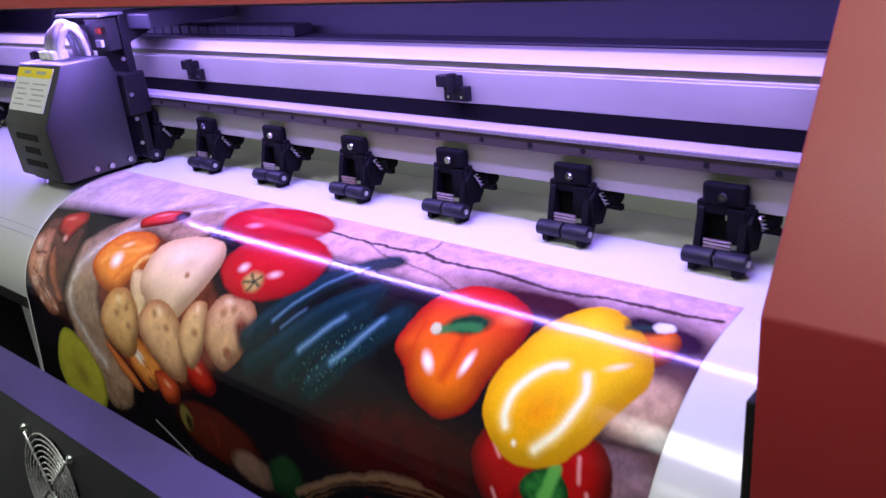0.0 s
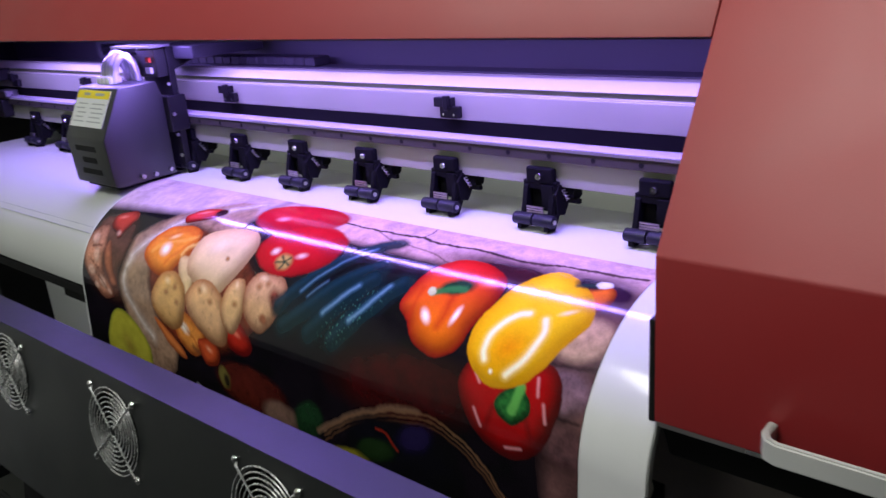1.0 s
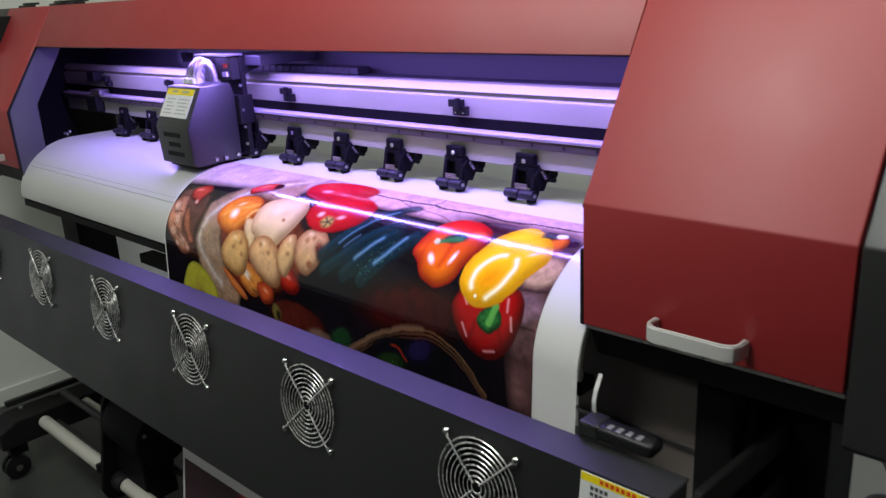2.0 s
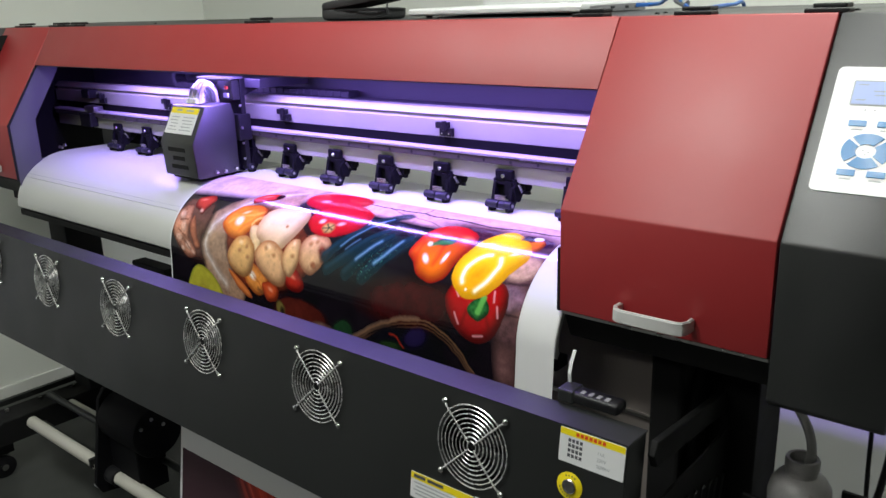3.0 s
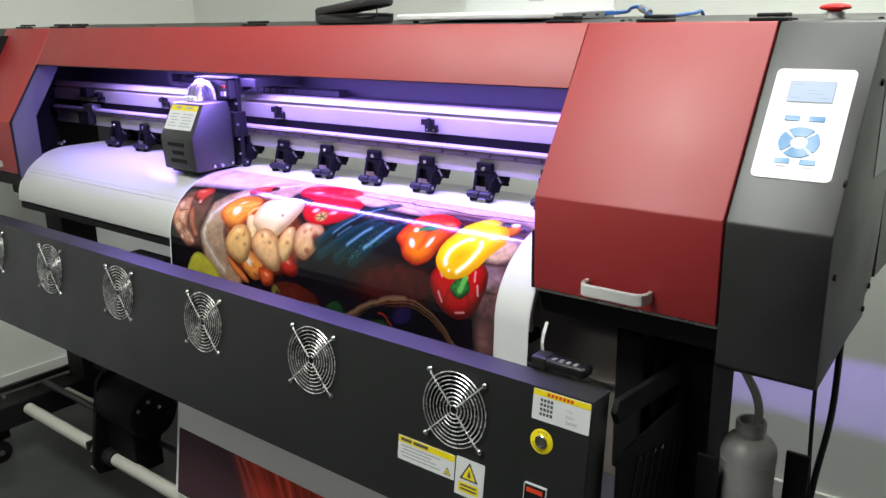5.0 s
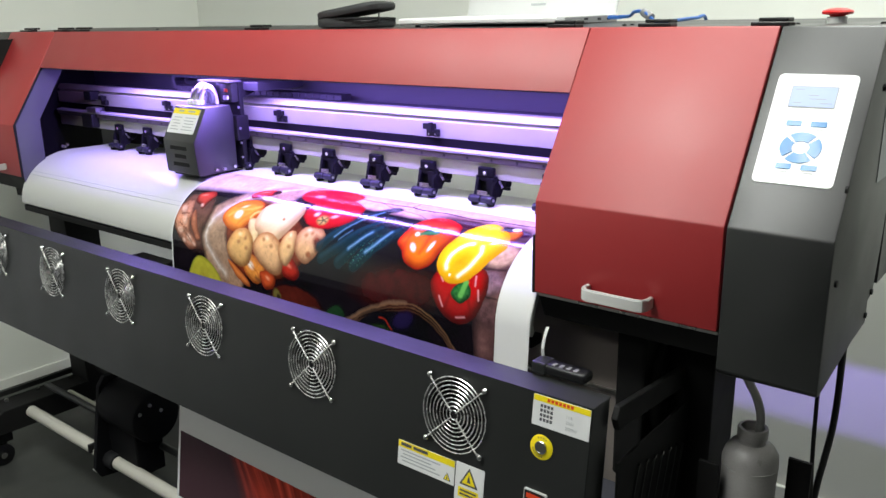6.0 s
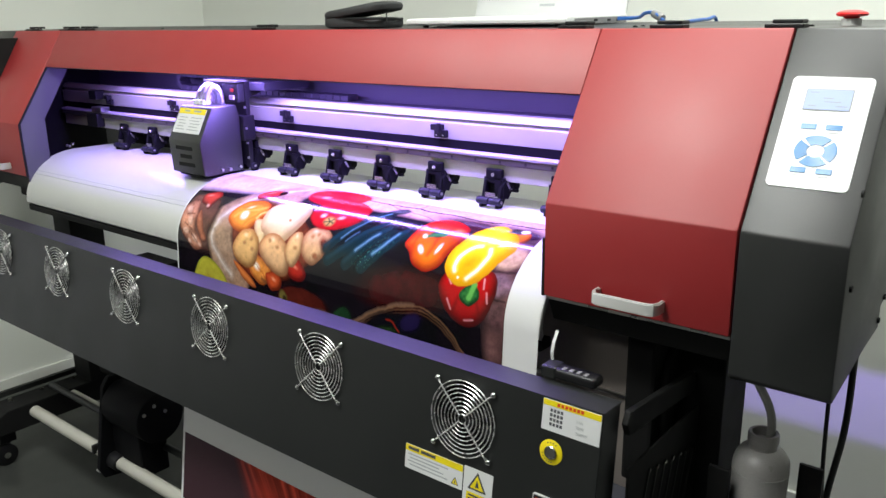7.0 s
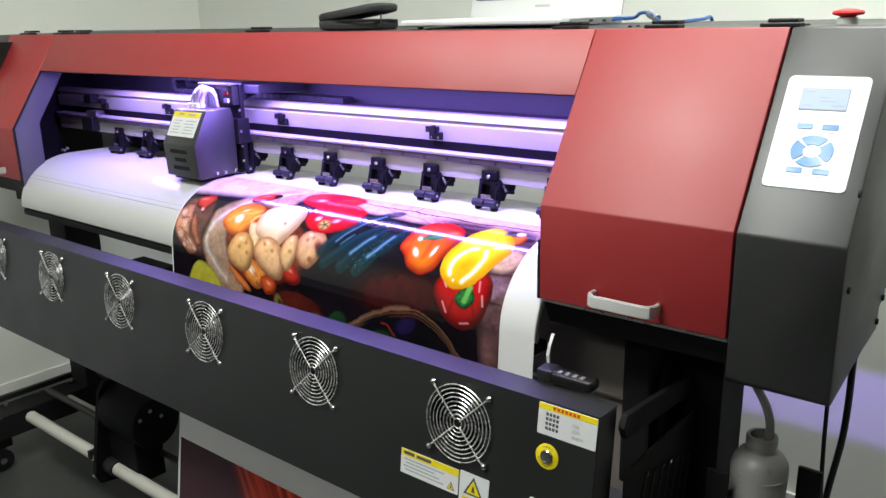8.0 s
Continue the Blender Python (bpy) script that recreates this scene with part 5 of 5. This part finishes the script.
    for d in (0, .006, .012):
        k.stroke([(-.36, .306 + d), (-.306, .268 + d), (-.241, .243 + d), (-.194, .234 + d), (-.160, .243 + d), (-.123, .266 + d), (-.09, .30 + d)], .0022, (118 - 3000 * d, 86 - 2600 * d, 62 - 2000 * d), .85, 1.4)
    k.blob((-.235, .300), (.085, .0), (0, .045), (14, 14, 20), .5, .12)
    k.blob((-.215, .268), (.024, -.006), (-.004, .018), (34, 26, 66), .7, .3)
    k.blob((-.322, .328), (.037, -.004), (-.007, .014), (150, 140, 40), .8, .2)
    k.blob((-.275, .302), (.03, -.004), (-.007, .016), (30, 50, 24), .8, .2)
    k.stroke([(-.272, .274), (-.258, .276), (-.241, .290)], .003, (150, 40, 24), .8, 1.2)
    # red pepper
    k.form([(-.150, .163), (-.158, .186), (-.146, .212), (-.126, .236), (-.092, .247), (-.060, .232), (-.044, .202), (-.040, .172), (-.054, .148), (-.080, .143), (-.120, .148)], (166, 8, 18), (96, 4, 12), .026, mottle=.06, f=50, seed=121)
    k.stroke([(-.112, .200), (-.120, .224)], .006, (96, 4, 12), .6, 1)
    k.stroke([(-.076, .196), (-.066, .222)], .006, (96, 4, 12), .6, 1)
    k.form([(-.112, .196), (-.104, .180), (-.088, .174), (-.074, .182), (-.072, .196), (-.088, .210), (-.102, .208)], (36, 104, 46), (16, 54, 28), .010, mottle=.35, f=220, seed=122)
    k.stroke([(-.086, .174), (-.088, .186), (-.091, .196)], .0066, (92, 164, 78), .95, .8, .5)
    for p in ([(-.070, .160), (-.066, .176)], [(-.058, .182), (-.053, .198)], [(-.135, .206), (-.126, .222)], [(-.140, .172), (-.133, .180)], [(-.096, .236), (-.078, .232)]):
        k.stroke(p, .0026, (255, 176, 186), .6, .2)
    # orange pepper
    k.form([(-.262, .098), (-.265, .126), (-.246, .143), (-.236, .156), (-.219, .167), (-.194, .170), (-.171, .156), (-.163, .130), (-.153, .100), (-.153, .072), (-.170, .054), (-.200, .045), (-.230, .049), (-.253, .070)], (222, 38, 32), (170, 22, 24), .034, low=(244, 124, 22), mottle=.05, f=50, seed=131, dark=.5)
    k.stroke([(-.206, .094), (-.203, .120), (-.205, .138)], .008, (186, 34, 22), .65, 1)
    k.stroke([(-.246, .100), (-.246, .136)], .006, (190, 40, 22), .5, 1)
    k.shine((-.174, .074), (.014, .000), (0, .008), .45, (255, 150, 80))
    k.blob((-.207, .089), (.020, -.008), (.005, .009), (26, 66, 40), .6, .25, .3, 260)
    k.stroke([(-.230, .102), (-.212, .094), (-.196, .090)], .0062, (50, 116, 60), .95, .8, .6)
    k.blob((-.233, .102), (.0050, -.001), (.002, .0055), (206, 208, 160), .3, .2)
    k.shine((-.225, .131), (.0085, .0085), (-.004, .0045), 1)
    k.shine((-.189, .122), (-.002, .013), (-.0045, -.001), 1)
    # yellow pepper
    k.form([(-.066, .050), (-.048, .042), (-.036, .052), (-.036, .070), (-.048, .080), (-.064, .070)], (222, 108, 38), (150, 50, 24), .012, seed=141)
    k.form([(-.161, .134), (-.153, .161), (-.128, .180), (-.100, .177), (-.079, .164), (-.058, .130), (-.042, .095), (-.050, .070), (-.070, .050), (-.090, .037), (-.114, .035), (-.136, .060), (-.153, .100)], (252, 208, 34), (232, 164, 16), .034, low=(248, 192, 24), mottle=.03, f=50, seed=142, dark=.62)
    k.blob((-.113, .140), (.012, -.016), (.012, .008), (236, 150, 10), .1, .9)
    for pts, p in (([(-.108, .099), (-.118, .103), (-.130, .116), (-.138, .132), (-.139, .148), (-.135, .157)], 1), ([(-.088, .102), (-.083, .116), (-.086, .132), (-.094, .151), (-.106, .166)], .95)):
        k.stroke(pts, .0085, (255, 236, 150), .5 * p, .2)
        k.stroke(pts, .0046, (255, 250, 226), .9 * p, .3, 1.0)
    k.shine((-.124, .167), (.003, 0), (0, .003), .9)
    k.shine((-.070, .088), (.010, -.006), (.002, .003), .4)
    k.blob((-.070, .044), (.014, .001), (.002, .008), (40, 30, 40), .5, .3, .3)
    k.stroke([(-.080, .050), (-.060, .043)], .0042, (40, 62, 56), .9, .8)
    k.blob((-.055, .041), (.008, -.003), (.003, .005), (220, 218, 206), .4, .15)
    return k


def sheet():
    v = thing("vinyl_sheet", (-.44, .127, .215), "white glossy vinyl web with vegetable print, hanging over the platen", "vinyl sheet")
    bm = bmesh.new()
    n = 160
    s = np.linspace(SS[0], SS[-1], n)
    ya, za = surface(s, .0)
    yb, zb = surface(s, -.0006)
    rows = []
    for i in range(n):
        rows.append([bm.verts.new(p) for p in ((SX0, ya[i], za[i]), (SX1, ya[i], za[i]), (SX1, yb[i], zb[i]), (SX0, yb[i], zb[i]))])
    for a, b in zip(rows, rows[1:]):
        for k in range(4):
            bm.faces.new((a[k], a[(k + 1) % 4], b[(k + 1) % 4], b[k]))
    bm.faces.new(rows[0])
    bm.faces.new(rows[-1][::-1])
    part("web", bm, VINYL, v, smooth=True)
    vegetables().mesh("printed_picture", v, "glossy photo print of vegetables")
    # an earlier print further down the web
    # ground and red are made paler for the glare on the web
    c = Canvas(-.917, -.385, .700, SS[-1] - .004, .003, srgb(66, 44, 52))
    X, S = c.X, c.S
    edge = np.clip((X + .735 - (S - .70) * .55) / .09, 0, 1)
    fibre = np.clip(.45 + .45 * soft((X - (S - .7) * .5 + c.grain(9, 5) * .012, S * .06), 70, 7) + .35 * soft((X - (S - .7) * .5 + c.grain(9, 5) * .012, S * .06), 210, 9), 0, 1)
    red = np.array(srgb(206, 66, 48)) * (.42 + .58 * fibre[..., None]) + np.array(srgb(215, 96, 60)) * (np.clip(fibre - .55, 0, 1) * (.6 + .6 * c.grain(40, 8)))[..., None]
    c.put(edge, np.clip(red, 0, 1))
    c.put(np.clip((X + .40) / .004, 0, 1), np.array(srgb(40, 26, 44)))
    c.mesh("lower_picture", v, "dark red print further down the web")


sheet()


# ---- take-up gear under the printer ----
def take_up():
    t = thing("take_up_unit", (-1.3, .1, .1), "black take-up motor unit with pale cardboard cores on rods", "take-up unit")
    for a, b, y, z, r in ((-1.73, -1.292, .085, .190, .0175), (-1.236, -.20, .085, .187, .0175), (-1.715, -1.30, .20, .208, .014)):
        part("core", rod((a, y, z), (b, y, z), r, 24, bevel=.001), CORE, t, "pale cardboard core", smooth=True)
    part("rod", rod((-1.78, .135, .150), (.21, .135, .150), .008, 12), DRYER, t, smooth=True)
    part("rod", rod((-1.78, .165, .235), (.21, .165, .235), .010, 12), DRYER, t, smooth=True)
    p = part("side_plate", prism([(.055, .142), (.042, .17), (.050, .22), (.082, .40), (.10, .425), (.15, .425), (.16, .40), (.16, .15), (.10, .135)], -1.292, -1.276, .002), HOLDER, t)
    part("plate_bolt", rod((-1.297, .058, .192), (-1.2922, .058, .192), .008, 14), LABEL, p, "pale washer")
    part("set_screw", rod((-1.312, .052, .155), (-1.292, .052, .155), .003, 8), STEEL, p)
    part("motor_drum", rod((-1.274, .135, .345), (-1.10, .135, .345), .068, 32, bevel=.004), HOLDER, t, smooth=True)
    part("motor_box", box(-1.274, -1.14, .09, .17, .17, .30, .004), HOLDER, t)
    for y, z in ((.09, .37), (.12, .385), (.15, .36)):
        part("drum_screw", rod((-1.101, y, z), (-1.097, y, z), .005, 8), STEEL, t)
    q = part("side_plate", box(.185, .20, .05, .17, .11, .40, .002), BLACK, t)
    part("chuck", rod((-1.275, .085, .187), (-1.235, .085, .187), .024, 24, bevel=.002), BLACK, t, smooth=True)
    for x in (-1.34, .19):
        part("bracket", box(x - .006, x + .006, .06, .33, .19, .215, .002), MATT, t)
    part("rear_bracket", box(-1.40, -1.24, .29, .33, .675, .70, .002), MATT, t)


take_up()


def waste_bottle():
    b = thing("waste_bottle", (.352, .30, .54), "milky grey plastic waste ink bottle beside the leg", "bottle")
    m = Matrix.Translation((.352, .31, .545))
    bm = lathe([(.038, 0), (.043, .006), (.0415, .050), (.043, .108), (.041, .122), (.033, .134), (.0215, .139), (.020, .147)], 28)
    for v in bm.verts:
        a = math.atan2(v.co.y, v.co.x)
        k = 1 + .022 * math.sin(3 * a + v.co.z * 55) + .014 * math.sin(5 * a - v.co.z * 90)
        v.co.x, v.co.y = v.co.x * k, v.co.y * k
    bmesh.ops.transform(bm, matrix=m, verts=bm.verts[:])
    part("body", bm, BOTTLE, b, "dented milky body", smooth=True)
    part("neck_ring", lathe([(.023, .147), (.0235, .150), (.0235, .162), (.022, .165), (.018, .165), (.018, .150)], 28, m=m), BOTTLE, b, smooth=True)
    part("shoulder_mark", lathe([(.0434, .100), (.0434, .102)], 28, m=m), HOSE, b)
    h = thing("waste_hose", (.352, .31, .70), "dark rubber waste hose from the printer into the bottle", "hose")
    part("hose", hose([(.296, .33, .868), (.308, .325, .828), (.330, .318, .790), (.353, .312, .757), (.362, .310, .727), (.360, .31, .69)], .0066, 10, 6), HOSE, h, smooth=True)
    tr = thing("bottle_tray", (.352, .31, .54), "black sheet-metal tray that holds the waste bottle", "tray")
    part("tray_floor", box(.289, .43, .262, .36, .538, .5445, .001), MATT, tr)
    part("tray_front", box(.289, .322, .255, .262, .50, .655, .001), MATT, tr)
    part("tray_side", box(.400, .436, .345, .352, .50, .655, .001), MATT, tr)


waste_bottle()


def cables():
    c = thing("power_cable", (.47, .46, .0), "two thin black power cables hanging behind the printer", "cable")
    part("cable", hose([(.436, .45, .90), (.439, .45, .80), (.438, .45, .68), (.424, .45, .55), (.417, .45, .40), (.42, .46, .15), (.47, .5, .006), (.62, .7, .006)], .0055, 8, 8), CABLE, c, smooth=True)
    part("cable", hose([(.408, .44, .89), (.410, .44, .80), (.413, .44, .66), (.419, .44, .55), (.430, .45, .40), (.45, .47, .15), (.50, .5, .006), (.66, .68, .006)], .0035, 8, 8), CABLE, c, smooth=True)


cables()


# ---- things on the printer's top ----
def laptop():
    zt = TOP + .0035
    l = thing("laptop", (-.255, .51, zt), "open white laptop with a lit display on the printer", "laptop")
    m = pose(-.255, .51, zt, 0, 0, 2)
    w, d = .36, .25
    prof = [(-d / 2, .006), (-d / 2 + .003, .0035), (-d / 2 + .03, .0025), (d / 2, .004), (d / 2, .020), (-d / 2 + .004, .0155), (-d / 2, .0125)]
    part("base", prism(prof, -w / 2, w / 2, .0012, m=m), LAPTOP, l, "white base", smooth=True)
    part("side_ports", prism([(-d / 2 + .03, .0032), (d / 2 - .006, .004), (d / 2 - .006, .0165), (-d / 2 + .03, .0125)], w / 2 - .001, w / 2 + .0006, m=m), PORTS, l, "grey side with sockets")
    for y in (-.02, .035, .075):
        part("socket", box(w / 2 + .0004, w / 2 + .0012, y, y + .014, .0075, .0115, m=m), BLACK, l)
    for x, y in ((-.15, -.10), (.15, -.10), (-.15, .1), (.15, .1)):
        part("rubber_foot", rod(m @ Vector((x, y, -.0015)), m @ Vector((x, y, .004)), .006, 10), BLACK, l)
    ms = m @ Matrix.Translation((0, d / 2 - .008, .019)) @ Matrix.Rotation(radians(-14), 4, "X")
    lid = part("lid", box(-w / 2, w / 2, 0, .007, 0, .235, .003, m=ms), LAPTOP, l, "white lid", smooth=True)
    part("display", box(-w / 2 + .012, w / 2 - .012, -.0012, -.0002, .037, .224, m=ms), SCREEN, lid, "lit display")
    for k in range(9):
        x = -.16 + k * .034
        part("window_bar", box(x, x + .022, -.0018, -.0013, .041, .045 + .012 * ((k * 7) % 4), m=ms), BLUECABLE if k % 2 else GREYINK, lid)
    part("bezel_mark", box(-.018, .018, -.0006, 0, .020, .025, m=ms), GREYINK, lid)
    c = thing("usb_cable", (.05, .47, zt), "blue computer cable running from the laptop over the top", "cable")
    part("plug", box(.0, .026, .522, .534, TOP + .012, TOP + .019, .001, m=pose(-.071, .06, 0)), BLUECABLE, c)
    part("lead", hose([(-.050, .588, TOP + .016), (-.015, .56, TOP + .017), (.025, .50, TOP + .024), (.055, .47, TOP + .024), (.070, .458, TOP + .018), (.082, .465, TOP + .007), (.088, .52, TOP + .008), (.090, .62, TOP + .012), (.09, .668, TOP + .010), (.09, .685, TOP - .06)], .0032, 8, 8), BLUECABLE, c, "blue lead", smooth=True)
    part("ferrite", rod((.055, .469, TOP + .0235), (.077, .459, TOP + .0140), .0070, 14, bevel=.002), PORTS, c, "grey ferrite bead", smooth=True)


laptop()


def pouch():
    c = thing("zip_case", (-.588, .42, TOP + .002), "black padded zip case lying on the printer, half open", "case")
    z = TOP + .002
    def shell(z0, z1, lift, name):
        bm = bmesh.new()
        outline = rounded(-.085, .085, -.05, .05, .035, 7)
        n = len(outline)
        rings = []
        for f, h in ((.86, 0), (.97, .12), (1.0, .35), (1.0, .72), (.95, .92), (.82, 1.0)):
            rings.append([bm.verts.new((x * f, y * f, z0 + (z1 - z0) * h + lift * max(0, (x + .085) / .17))) for x, y in outline])
        for a, b in zip(rings, rings[1:]):
            for k in range(n):
                bm.faces.new((a[k], a[(k + 1) % n], b[(k + 1) % n], b[k]))
        bm.faces.new(rings[0][::-1])
        bm.faces.new(rings[-1])
        bmesh.ops.transform(bm, matrix=pose(-.588, .42, z, 0, 0, 8), verts=bm.verts[:])
        return part(name, bm, CASE, c, smooth=True)
    shell(0, .022, 0, "lower_shell")
    shell(.016, .034, .020, "upper_shell")
    rim = [(-.588 + x, .42 + y, z + .0185) for x, y in rounded(-.086, .086, -.051, .051, .035, 7)]
    part("zip", hose(rim, .0022, 6, closed=True), BLACK, c, "black zip", smooth=True)
    part("zip_pull", hose([(-.503, .40, z + .03), (-.496, .392, z + .022), (-.494, .39, z + .008)], .0018, 6, 5), BLACK, c, smooth=True)


pouch()
